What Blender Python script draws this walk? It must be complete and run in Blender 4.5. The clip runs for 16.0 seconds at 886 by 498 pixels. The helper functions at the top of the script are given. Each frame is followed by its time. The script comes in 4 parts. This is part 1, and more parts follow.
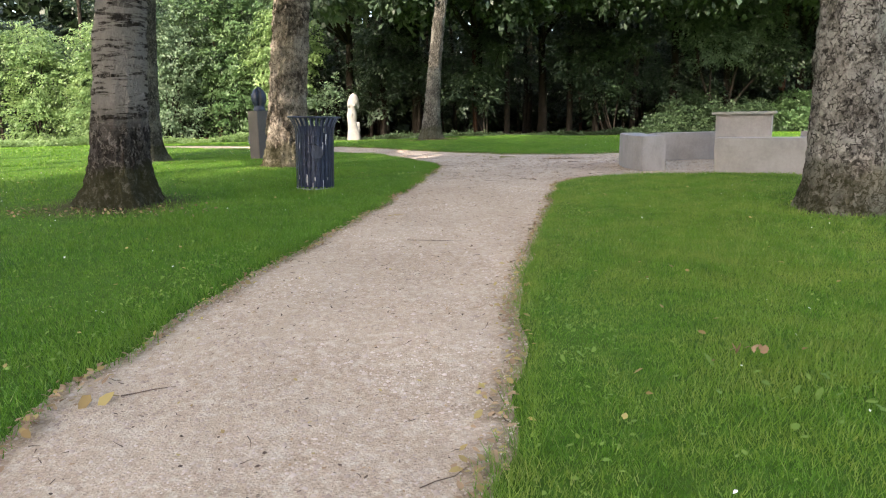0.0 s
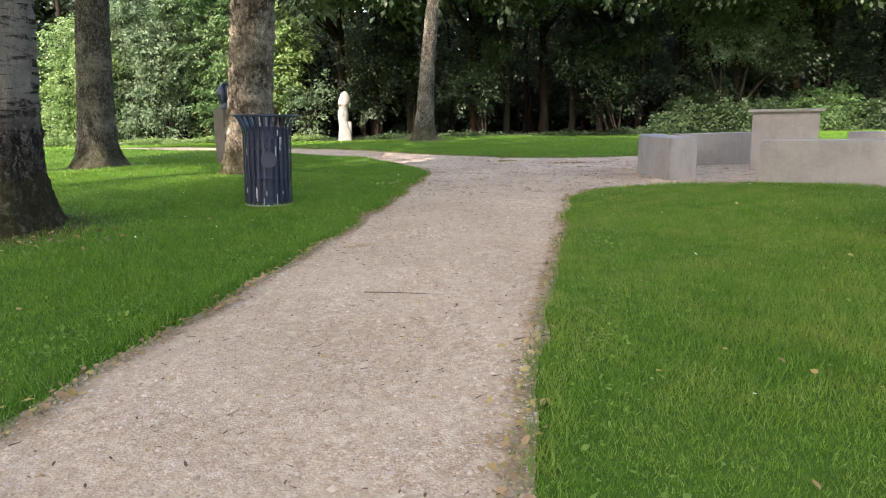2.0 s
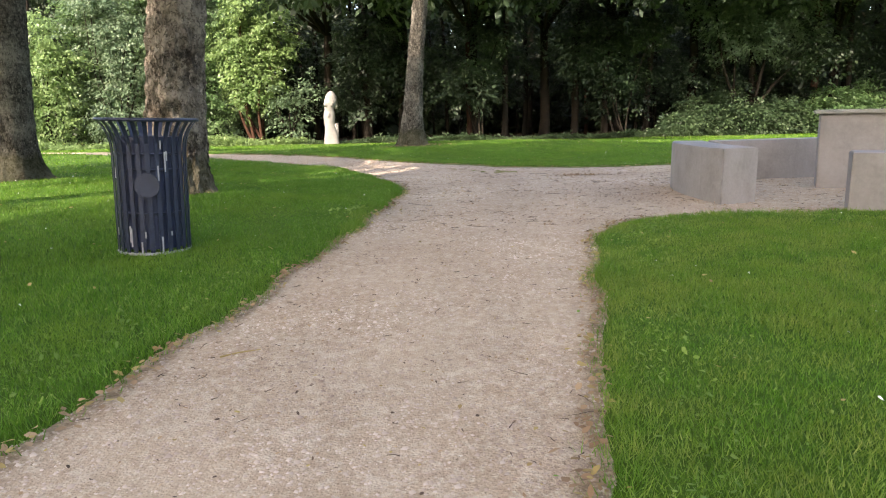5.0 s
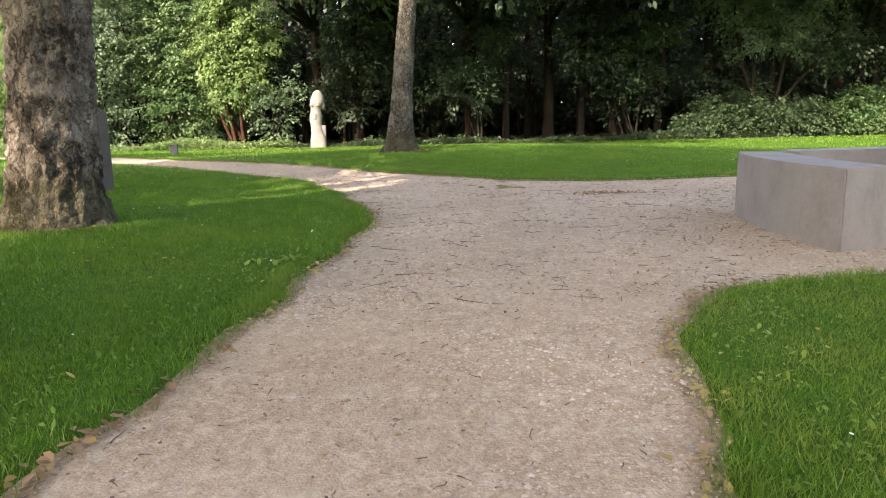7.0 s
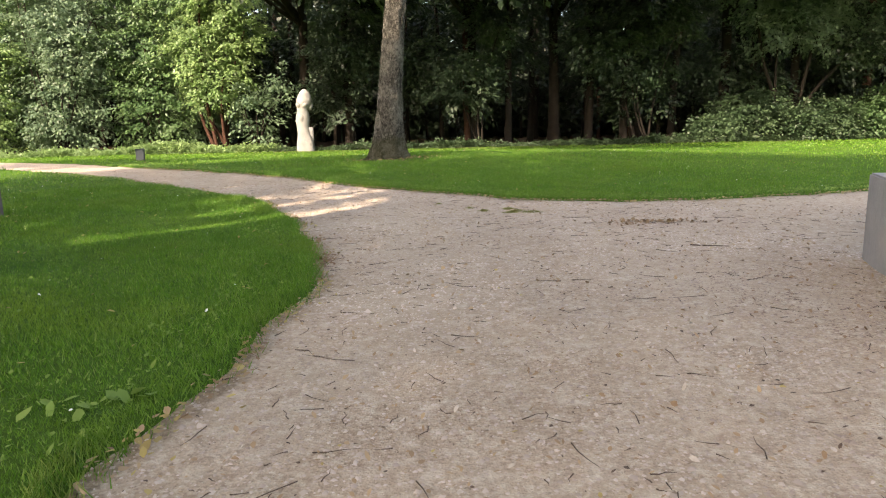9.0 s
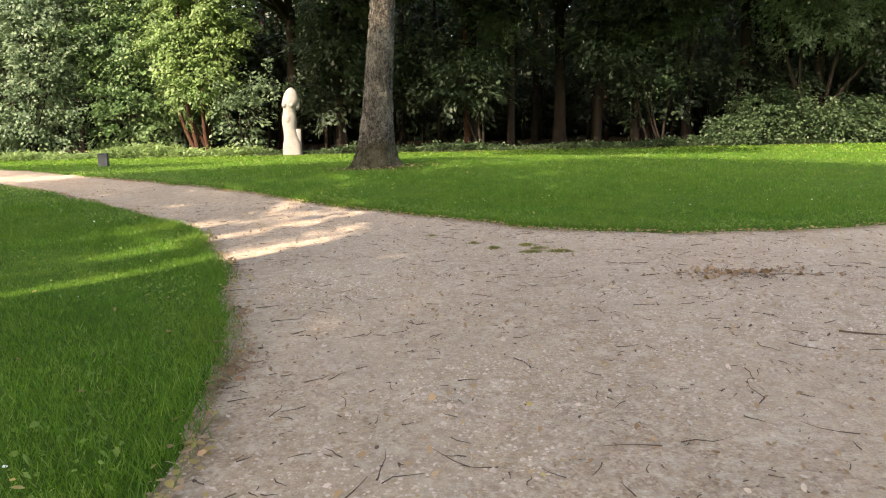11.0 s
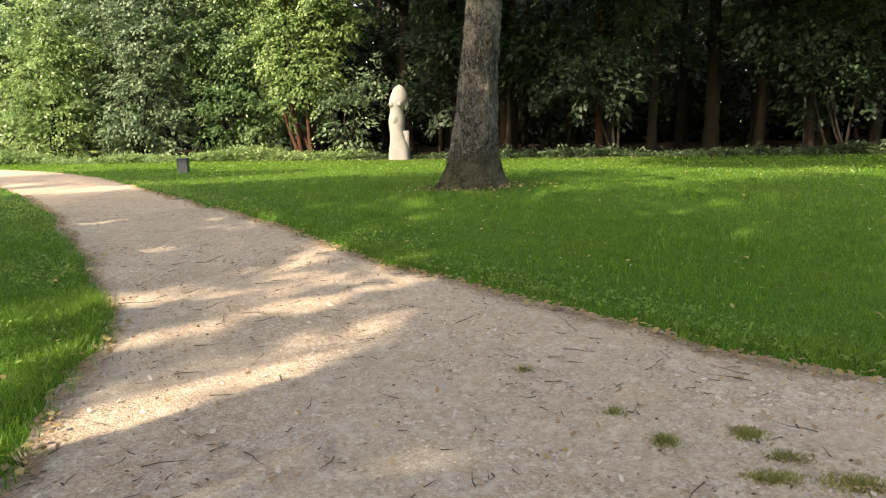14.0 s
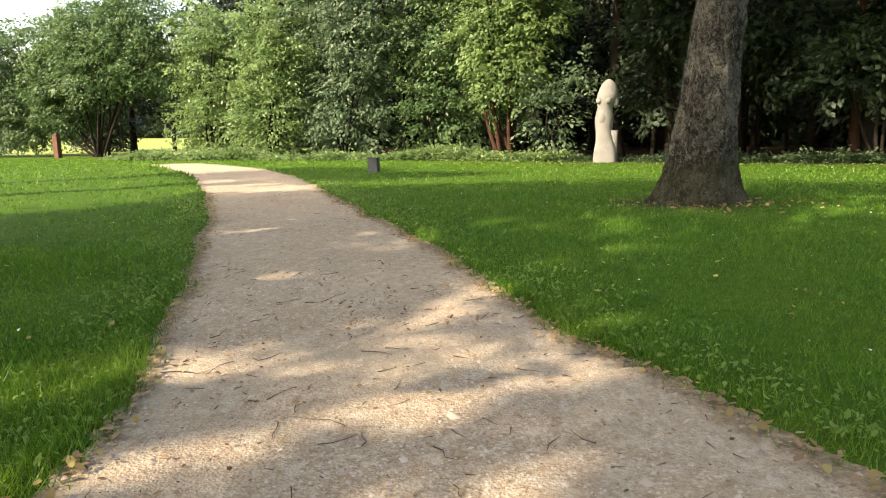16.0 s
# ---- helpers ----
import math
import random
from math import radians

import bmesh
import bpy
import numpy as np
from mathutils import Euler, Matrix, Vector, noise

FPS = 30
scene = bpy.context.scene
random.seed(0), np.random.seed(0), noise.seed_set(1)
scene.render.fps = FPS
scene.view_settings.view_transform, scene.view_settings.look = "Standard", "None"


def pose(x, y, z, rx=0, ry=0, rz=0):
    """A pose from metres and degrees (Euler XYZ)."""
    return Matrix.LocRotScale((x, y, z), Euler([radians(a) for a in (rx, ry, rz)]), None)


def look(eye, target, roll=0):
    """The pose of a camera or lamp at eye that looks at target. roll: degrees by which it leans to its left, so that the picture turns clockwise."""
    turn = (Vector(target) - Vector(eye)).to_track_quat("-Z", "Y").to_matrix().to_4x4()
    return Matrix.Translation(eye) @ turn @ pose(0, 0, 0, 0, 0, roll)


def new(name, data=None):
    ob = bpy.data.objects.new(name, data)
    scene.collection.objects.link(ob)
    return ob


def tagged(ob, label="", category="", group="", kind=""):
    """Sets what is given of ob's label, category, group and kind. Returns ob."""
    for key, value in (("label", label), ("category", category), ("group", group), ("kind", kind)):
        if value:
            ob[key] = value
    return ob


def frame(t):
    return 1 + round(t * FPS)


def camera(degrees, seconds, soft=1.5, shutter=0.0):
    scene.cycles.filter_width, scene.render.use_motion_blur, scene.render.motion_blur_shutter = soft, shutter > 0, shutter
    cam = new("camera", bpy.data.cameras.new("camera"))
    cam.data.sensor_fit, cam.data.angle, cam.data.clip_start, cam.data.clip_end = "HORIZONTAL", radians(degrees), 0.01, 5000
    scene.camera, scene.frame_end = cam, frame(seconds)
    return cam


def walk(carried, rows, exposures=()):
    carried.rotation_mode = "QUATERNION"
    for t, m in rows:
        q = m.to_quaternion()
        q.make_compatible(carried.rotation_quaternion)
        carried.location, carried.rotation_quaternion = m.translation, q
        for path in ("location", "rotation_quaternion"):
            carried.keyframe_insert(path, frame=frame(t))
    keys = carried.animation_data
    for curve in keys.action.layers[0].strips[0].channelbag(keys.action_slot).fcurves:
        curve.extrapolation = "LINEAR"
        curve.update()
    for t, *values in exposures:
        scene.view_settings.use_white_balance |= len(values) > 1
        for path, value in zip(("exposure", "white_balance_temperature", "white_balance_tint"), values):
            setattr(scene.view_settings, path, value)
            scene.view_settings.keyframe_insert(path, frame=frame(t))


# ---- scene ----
cam = camera(65.4, 16.0, soft=1.1)
METRES, EYE, TILT, LEAN, TURN = 19.7, 1.225, 0.63, -0.74, 0.0
ROWS = [
    (0.0, 0.0, 0.0, 0.0, -0.38, -11.56, 1.84),
    (0.5, 0.0024, 0.0293, -0.0008, -0.4, -11.56, 1.85),
    (1.0, 0.005, 0.0602, -0.0018, -0.4, -11.58, 1.86),
    (1.5, 0.0076, 0.0877, -0.0025, -0.42, -11.58, 1.87),
    (2.0, 0.0105, 0.1164, -0.0027, -0.43, -11.6, 1.89),
    (2.5, 0.013, 0.1401, -0.0029, -0.45, -11.61, 1.91),
    (3.0, 0.0162, 0.1639, -0.0029, -0.47, -11.6, 1.92),
    (5.5, 0.0282, 0.3012, -0.004, -0.55, -11.51, 1.95),
    (6.0, 0.0305, 0.3399, -0.0042, -0.57, -11.5, 1.95),
    (6.5, 0.0333, 0.3776, -0.0044, -0.57, -11.52, 1.92),
    (7.0, 0.0369, 0.4177, -0.0047, -0.57, -11.48, 1.97),
    (7.5, 0.0398, 0.453, -0.0045, -0.59, -11.47, 1.96),
    (8.0, 0.0416, 0.4893, -0.005, -0.6, -11.44, 1.95),
    (8.5, 0.0432, 0.5233, -0.0053, -0.6, -11.42, 1.94),
    (9.0, 0.044, 0.5596, -0.0054, -0.6, -11.4, 1.93),
    (11.5, 0.0489, 0.7221, -0.0052, -0.68, -11.36, 1.9),
    (12.0, 0.0504, 0.757, -0.0048, -0.68, -11.34, 1.9),
    (12.5, 0.0513, 0.7889, -0.0045, -0.58, -11.34, 1.9),
    (13.0, 0.0518, 0.8232, -0.0046, 1.31, -11.28, 1.94),
    (13.5, 0.0532, 0.8552, -0.0054, 5.1, -11.18, 2.0),
    (14.0, 0.0544, 0.8901, -0.0067, 9.83, -11.02, 2.02),
    (14.5, 0.0532, 0.9196, -0.0079, 14.19, -10.88, 2.04),
    (15.0, 0.0478, 0.947, -0.0086, 18.84, -10.71, 2.04),
    (15.5, 0.041, 0.9704, -0.0092, 23.01, -10.56, 2.01),
    (16.0, 0.0336, 0.9951, -0.0106, 26.75, -10.42, 1.99),
]
walk(cam, [(t, pose(0, 0, EYE, TILT, LEAN, TURN) @ pose(METRES * x, METRES * y, METRES * z, 90 + pitch, roll, yaw)) for t, x, y, z, yaw, pitch, roll in ROWS],
     exposures=[(0.0, 2.5, 7300, 15), (6.0, 2.48, 7700, 18), (9.0, 2.45, 8100, 18), (12.5, 2.38, 8500, 17), (16.0, 2.05, 8500, 11)])

# ---- light ----
SUN_AZ = Vector((-0.55, -0.835, 0.0)).normalized()
SUN_EL = radians(37)
world = bpy.data.worlds.new("sky")
scene.world = world
world.use_nodes = True
_n = world.node_tree.nodes
_sky = _n.new("ShaderNodeTexSky")
_sky.sky_type = "NISHITA"
_sky.sun_disc = False
_sky.dust_density = 2.5
_sky.sun_elevation = SUN_EL
_sky.sun_rotation = math.atan2(SUN_AZ.x, SUN_AZ.y)
_n["Background"].inputs["Strength"].default_value = 0.15
world.node_tree.links.new(_sky.outputs[0], _n["Background"].inputs["Color"])
sun = new("sun", bpy.data.lights.new("sun", "SUN"))
sun.data.energy = 2.2
sun.data.angle = radians(0.55)
sun.data.color = (1.0, 0.96, 0.9)
_to = Vector((SUN_AZ.x * math.cos(SUN_EL), SUN_AZ.y * math.cos(SUN_EL), math.sin(SUN_EL)))
sun.matrix_world = look(_to * 60, (0, 0, 0))


# ---- materials ----
def mat(name):
    m = bpy.data.materials.new(name)
    m.use_nodes = True
    nt = m.node_tree
    return m, nt, nt.nodes, nt.links, nt.nodes["Principled BSDF"]


def ramp(nt, fac, stops):
    r = nt.nodes.new("ShaderNodeValToRGB")
    e = r.color_ramp.elements
    while len(e) < len(stops):
        e.new(0.5)
    for k, (p, c) in zip(e, stops):
        k.position, k.color = p, (*c, 1)
    nt.links.new(fac, r.inputs[0])
    return r.outputs[0]


def tex(nt, scale, detail=4.0, kind="noise", stretch=(1, 1, 1), rough=0.6):
    co = nt.nodes.new("ShaderNodeTexCoord")
    mp = nt.nodes.new("ShaderNodeMapping")
    mp.inputs["Scale"].default_value = stretch
    nt.links.new(co.outputs["Object"], mp.inputs[0])
    t = nt.nodes.new("ShaderNodeTexNoise" if kind == "noise" else "ShaderNodeTexVoronoi")
    t.inputs["Scale"].default_value = scale
    if kind == "noise":
        t.inputs["Detail"].default_value = detail
        t.inputs["Roughness"].default_value = rough
    elif kind == "edge":
        t.feature = "DISTANCE_TO_EDGE"
    nt.links.new(mp.outputs[0], t.inputs["Vector"])
    return t


def mix(nt, fac, a, b, blend="MIX"):
    x = nt.nodes.new("ShaderNodeMix")
    x.data_type, x.blend_type = "RGBA", blend
    for sock, v in ((x.inputs[0], fac), (x.inputs[6], a), (x.inputs[7], b)):
        if hasattr(v, "links"):
            nt.links.new(v, sock)
        elif isinstance(v, tuple):
            sock.default_value = (*v, 1)
        else:
            sock.default_value = v
    return x.outputs[2]


def bump(nt, height, strength, distance):
    b = nt.nodes.new("ShaderNodeBump")
    b.inputs["Strength"].default_value = strength
    b.inputs["Distance"].default_value = distance
    nt.links.new(height, b.inputs["Height"])
    nt.links.new(b.outputs[0], nt.nodes["Principled BSDF"].inputs["Normal"])
    return b


def plain(name, colour, rough=0.7, metal=0.0, vary=0.25, scale=8.0, bumps=0.3):
    m, nt, n, l, p = mat(name)
    a = tex(nt, scale, 5)
    b = tex(nt, scale * 9, 3)
    dark = tuple(c * (1 - vary) for c in colour)
    lite = tuple(min(1, c * (1 + vary)) for c in colour)
    c = ramp(nt, a.outputs[0], [(0.3, dark), (0.7, lite)])
    c = mix(nt, 0.35, c, ramp(nt, b.outputs[0], [(0.3, dark), (0.7, lite)]))
    l.new(c, p.inputs["Base Color"])
    p.inputs["Roughness"].default_value = rough
    p.inputs["Metallic"].default_value = metal
    p.inputs["Specular IOR Level"].default_value = 0.15 if rough > 0.85 else 0.5
    bump(nt, b.outputs[0], bumps, 0.01)
    return m


def leaf_mat(name, dark, mid, light, through_light=0.45, rough=0.5):
    m, nt, n, l, p = mat(name)
    geo = n.new("ShaderNodeNewGeometry")
    c = ramp(nt, geo.outputs["Random Per Island"], [(0.0, dark), (0.55, mid), (1.0, light)])
    big = tex(nt, 0.5, 3)
    c = mix(nt, 0.6, c, ramp(nt, big.outputs[0], [(0.35, dark), (0.65, light)]), "MIX")
    l.new(c, p.inputs["Base Color"])
    p.inputs["Roughness"].default_value = rough
    p.inputs["Specular IOR Level"].default_value = 0.45
    tr = n.new("ShaderNodeBsdfTranslucent")
    l.new(mix(nt, 0.5, c, tuple(min(1, v * 1.5) for v in light)), tr.inputs[0])
    ms = n.new("ShaderNodeMixShader")
    ms.inputs[0].default_value = through_light
    l.new(p.outputs[0], ms.inputs[1])
    l.new(tr.outputs[0], ms.inputs[2])
    l.new(ms.outputs[0], n["Material Output"].inputs[0])
    return m


def gravel_mat():
    m, nt, n, l, p = mat("gravel")
    stone = tex(nt, 75, kind="voronoi")
    stone2 = tex(nt, 55, kind="voronoi")
    broad = tex(nt, 0.9, 5)
    mid = tex(nt, 6, 5)
    fine = tex(nt, 160, 3)
    sep = n.new("ShaderNodeSeparateColor")
    l.new(stone.outputs["Color"], sep.inputs[0])
    sep2 = n.new("ShaderNodeSeparateColor")
    l.new(stone2.outputs["Color"], sep2.inputs[0])
    c = ramp(nt, sep.outputs[0], [(0.0, (0.203, 0.148, 0.100)), (0.35, (0.361, 0.276, 0.194)), (0.75, (0.491, 0.384, 0.275)), (1.0, (0.580, 0.519, 0.397))])
    c2 = ramp(nt, sep2.outputs[1], [(0.0, (0.269, 0.197, 0.136)), (0.8, (0.453, 0.350, 0.247)), (1.0, (0.530, 0.476, 0.370))])
    c = mix(nt, 0.5, c, c2)
    speck = tex(nt, 34, 3, stretch=(1, 0.6, 1))
    c = mix(nt, ramp(nt, speck.outputs[0], [(0.66, (0, 0, 0)), (0.7, (0.75, 0.75, 0.75))]), c, (0.095, 0.065, 0.039))
    chalk = tex(nt, 48, 2)
    c = mix(nt, ramp(nt, chalk.outputs[0], [(0.68, (0, 0, 0)), (0.71, (0.8, 0.8, 0.8))]), c, (0.597, 0.551, 0.426))
    c = mix(nt, ramp(nt, mid.outputs[0], [(0.42, (0, 0, 0)), (0.72, (0.5, 0.5, 0.5))]), c, (0.318, 0.232, 0.148))
    c = mix(nt, ramp(nt, broad.outputs[0], [(0.38, (0, 0, 0)), (0.68, (0.55, 0.55, 0.55))]), c, (0.481, 0.395, 0.288))
    mould = tex(nt, 19, 6, stretch=(1, 0.7, 1))
    c = mix(nt, ramp(nt, mould.outputs[0], [(0.5, (0, 0, 0)), (0.68, (0.5, 0.5, 0.5))]), c, (0.28, 0.2, 0.14))
    dust = tex(nt, 11, 5)
    c = mix(nt, ramp(nt, dust.outputs[0], [(0.52, (0, 0, 0)), (0.7, (0.6, 0.6, 0.6))]), c, (0.553, 0.481, 0.373))
    at = n.new("ShaderNodeAttribute")
    at.attribute_name = "edge"
    ed = n.new("ShaderNodeMath")
    ed.operation = "MULTIPLY_ADD"
    l.new(mid.outputs[0], ed.inputs[0])
    ed.inputs[1].default_value = 1.1
    l.new(at.outputs["Fac"], ed.inputs[2])
    c = mix(nt, ramp(nt, ed.outputs[0], [(0.75, (0, 0, 0)), (1.25, (0.55, 0.55, 0.55))]), c, mix(nt, sep2.outputs[1], (0.103, 0.069, 0.038), (0.289, 0.208, 0.118)))
    l.new(c, p.inputs["Base Color"])
    p.inputs["Roughness"].default_value = 0.9
    p.inputs["Specular IOR Level"].default_value = 0.2
    add = n.new("ShaderNodeMath")
    l.new(stone.outputs["Distance"], add.inputs[0])
    l.new(fine.outputs[0], add.inputs[1])
    bump(nt, add.outputs[0], 0.45, 0.018)
    return m


def lawn_mat():
    m, nt, n, l, p = mat("lawn")
    a = tex(nt, 0.7, 5)
    b = tex(nt, 14, 4)
    f = tex(nt, 120, 3, stretch=(1, 1, 0.2))
    c = ramp(nt, b.outputs[0], [(0.3, (0.035, 0.095, 0.008)), (0.55, (0.06, 0.145, 0.012)), (0.75, (0.1, 0.19, 0.02))])
    c = mix(nt, ramp(nt, a.outputs[0], [(0.4, (0, 0, 0)), (0.7, (0.6, 0.6, 0.6))]), c, (0.075, 0.13, 0.014))
    c = mix(nt, ramp(nt, f.outputs[0], [(0.35, (0.6, 0.6, 0.6)), (0.6, (0, 0, 0))]), c, (0.035, 0.05, 0.015))
    at = n.new("ShaderNodeAttribute")
    at.attribute_name = "litter"
    lit = ramp(nt, b.outputs[0], [(0.3, (0.03, 0.02, 0.012)), (0.7, (0.085, 0.055, 0.032))])
    c = mix(nt, at.outputs["Fac"], c, lit)
    # pale tint that paints sunlight onto the far meadow
    sunlit_tint = n.new("ShaderNodeAttribute")
    sunlit_tint.attribute_name = "meadow"
    c = mix(nt, sunlit_tint.outputs["Fac"], c, ramp(nt, b.outputs[0], [(0.3, (0.17, 0.23, 0.055)), (0.7, (0.3, 0.36, 0.12))]))
    l.new(c, p.inputs["Base Color"])
    p.inputs["Roughness"].default_value = 0.95
    p.inputs["Specular IOR Level"].default_value = 0.1
    bump(nt, f.outputs[0], 0.5, 0.03)
    return m


def bark_mat(name, crack, base, pale, plates, stretch, moss=(0.055, 0.055, 0.018), moss_top=0.6, pale_from=0.62, rings=False, edges=0.35, patch=2.2, gap=0.06):
    """Bark: ridged and flaking, parted by dark cracks, with pale worn patches and moss at the foot."""
    m, nt, n, l, p = mat(name)
    w = tex(nt, 9.0, 4)
    co = n.new("ShaderNodeTexCoord")
    mp = n.new("ShaderNodeMapping")
    mp.inputs["Scale"].default_value = stretch
    l.new(co.outputs["Object"], mp.inputs[0])
    warp = mix(nt, 0.2, mp.outputs[0], w.outputs["Color"], "ADD")
    v = n.new("ShaderNodeTexVoronoi")
    v.feature = "DISTANCE_TO_EDGE"
    v.inputs["Scale"].default_value = plates
    l.new(warp, v.inputs["Vector"])
    v2 = n.new("ShaderNodeTexVoronoi")
    v2.inputs["Scale"].default_value = plates
    l.new(warp, v2.inputs["Vector"])
    sep = n.new("ShaderNodeSeparateColor")
    l.new(v2.outputs["Color"], sep.inputs[0])
    ridge = n.new("ShaderNodeTexNoise")
    ridge.inputs["Scale"].default_value = plates * 1.1
    ridge.inputs["Detail"].default_value = 6
    ridge.inputs["Roughness"].default_value = 0.65
    l.new(warp, ridge.inputs["Vector"])
    fine = tex(nt, 70, 5, stretch=(1, 1, 0.4))
    big = tex(nt, patch, 5)
    c = ramp(nt, ridge.outputs[0], [(0.44, crack), (0.5, tuple(k * 0.65 for k in base)), (0.545, base), (0.62, pale)])
    c = mix(nt, 0.3, c, ramp(nt, sep.outputs[0], [(0.0, tuple(k * 0.5 for k in base)), (0.6, base), (1.0, pale)]))
    c = mix(nt, 0.22, c, ramp(nt, fine.outputs[0], [(0.42, crack), (0.58, base)]))
    c = mix(nt, ramp(nt, big.outputs[0], [(pale_from - 0.12, (0, 0, 0)), (pale_from + 0.04, (0.6, 0.6, 0.6))]), c, pale)
    s = n.new("ShaderNodeSeparateXYZ")
    l.new(co.outputs["Object"], s.inputs[0])
    if rings:
        r = tex(nt, 3.2, 5, stretch=(0.55, 0.55, 3.4), rough=0.7)
        up = n.new("ShaderNodeMapRange")
        up.inputs[1].default_value, up.inputs[2].default_value = 1.0, 1.4
        l.new(s.outputs[2], up.inputs[0])
        band = n.new("ShaderNodeMath")
        band.operation = "MULTIPLY"
        l.new(up.outputs[0], band.inputs[0])
        l.new(ramp(nt, r.outputs[0], [(0.44, (0, 0, 0)), (0.5, (0.95, 0.95, 0.95))]), band.inputs[1])
        c = mix(nt, band.outputs[0], c, mix(nt, fine.outputs[0], pale, tuple(k * 0.7 for k in pale)))
    broken = n.new("ShaderNodeMath")
    broken.operation = "MULTIPLY"
    l.new(ramp(nt, v.outputs["Distance"], [(0.0, (edges, edges, edges)), (gap * 0.4, (edges * 0.7, edges * 0.7, edges * 0.7)), (gap, (0, 0, 0))]), broken.inputs[0])
    l.new(ramp(nt, tex(nt, 13, 3).outputs[0], [(0.4, (0.1, 0.1, 0.1)), (0.56, (1, 1, 1))]), broken.inputs[1])
    c = mix(nt, broken.outputs[0], c, crack)
    mh = n.new("ShaderNodeMath")
    mh.operation = "MULTIPLY_ADD"
    l.new(big.outputs[0], mh.inputs[0])
    mh.inputs[1].default_value = -1.0
    l.new(s.outputs[2], mh.inputs[2])
    c = mix(nt, ramp(nt, mh.outputs[0], [(0.0, (0.6, 0.6, 0.6)), (max(0.05, moss_top * 0.3), (0, 0, 0))]), c, moss)
    l.new(c, p.inputs["Base Color"])
    p.inputs["Roughness"].default_value = 0.92
    p.inputs["Specular IOR Level"].default_value = 0.12
    cl = n.new("ShaderNodeMath")
    cl.operation = "MINIMUM"
    l.new(v.outputs["Distance"], cl.inputs[0])
    cl.inputs[1].default_value = 0.1
    mu = n.new("ShaderNodeMath")
    mu.operation = "MULTIPLY_ADD"
    l.new(ridge.outputs[0], mu.inputs[0])
    mu.inputs[1].default_value = 0.35
    l.new(cl.outputs[0], mu.inputs[2])
    m2 = n.new("ShaderNodeMath")
    m2.operation = "MULTIPLY_ADD"
    l.new(fine.outputs[0], m2.inputs[0])
    m2.inputs[1].default_value = 0.06
    l.new(mu.outputs[0], m2.inputs[2])
    bump(nt, m2.outputs[0], 1.0, 0.35)
    return m


def concrete_mat(name="concrete", tone=(0.27, 0.25, 0.236)):
    m, nt, n, l, p = mat(name)
    a = tex(nt, 1.6, 6)
    b = tex(nt, 22, 5)
    c = tex(nt, 120, 2)
    st = tex(nt, 3.0, 4, stretch=(1, 1, 0.3))
    dk = tuple(k * 0.72 for k in tone)
    lt = tuple(k * 1.16 for k in tone)
    col = ramp(nt, a.outputs[0], [(0.3, dk), (0.5, tone), (0.72, lt)])
    col = mix(nt, 0.3, col, ramp(nt, b.outputs[0], [(0.3, dk), (0.72, lt)]))
    col = mix(nt, ramp(nt, c.outputs[0], [(0.3, (0.5, 0.5, 0.5)), (0.42, (0, 0, 0))]), col, dk)
    col = mix(nt, ramp(nt, st.outputs[0], [(0.55, (0, 0, 0)), (0.75, (0.45, 0.45, 0.45))]), col, tuple(k * 0.6 for k in tone))
    l.new(col, p.inputs["Base Color"])
    p.inputs["Roughness"].default_value = 0.85
    bump(nt, b.outputs[0], 0.35, 0.015)
    return m


def grass_mat(name="grass_blade", worn=0.0):
    """Blades that differ one by one, in patches of deeper and yellower green, with a few straw-coloured ones."""
    m, nt, n, l, p = mat(name)
    geo = n.new("ShaderNodeNewGeometry")
    c = ramp(nt, geo.outputs["Random Per Island"], [(0.0, (0.035, 0.105, 0.008)), (0.4, (0.066, 0.18, 0.014)), (0.86, (0.135, 0.275, 0.035)), (0.97, (0.27, 0.34, 0.1))])
    a = tex(nt, 0.9, 4)
    b = tex(nt, 5.0, 4)
    c = mix(nt, ramp(nt, b.outputs[0], [(0.4, (0.5, 0.5, 0.5)), (0.54, (0, 0, 0))]), c, (0.03, 0.1, 0.007))
    c = mix(nt, ramp(nt, a.outputs[0], [(0.48, (0, 0, 0)), (0.66, (0.65, 0.65, 0.65))]), c, (0.14, 0.225, 0.03))
    if worn:
        d = tex(nt, 2.4, 5)
        c = mix(nt, ramp(nt, d.outputs[0], [(0.4, (0, 0, 0)), (0.62, (worn, worn, worn))]), c, mix(nt, geo.outputs["Random Per Island"], (0.17, 0.235, 0.04), (0.34, 0.33, 0.1)))
    l.new(c, p.inputs["Base Color"])
    p.inputs["Roughness"].default_value = 0.42
    p.inputs["Specular IOR Level"].default_value = 0.25
    tr = n.new("ShaderNodeBsdfTranslucent")
    l.new(mix(nt, 0.5, c, (0.2, 0.38, 0.03)), tr.inputs[0])
    ms = n.new("ShaderNodeMixShader")
    ms.inputs[0].default_value = 0.38
    l.new(p.outputs[0], ms.inputs[1])
    l.new(tr.outputs[0], ms.inputs[2])
    l.new(ms.outputs[0], n["Material Output"].inputs[0])
    return m


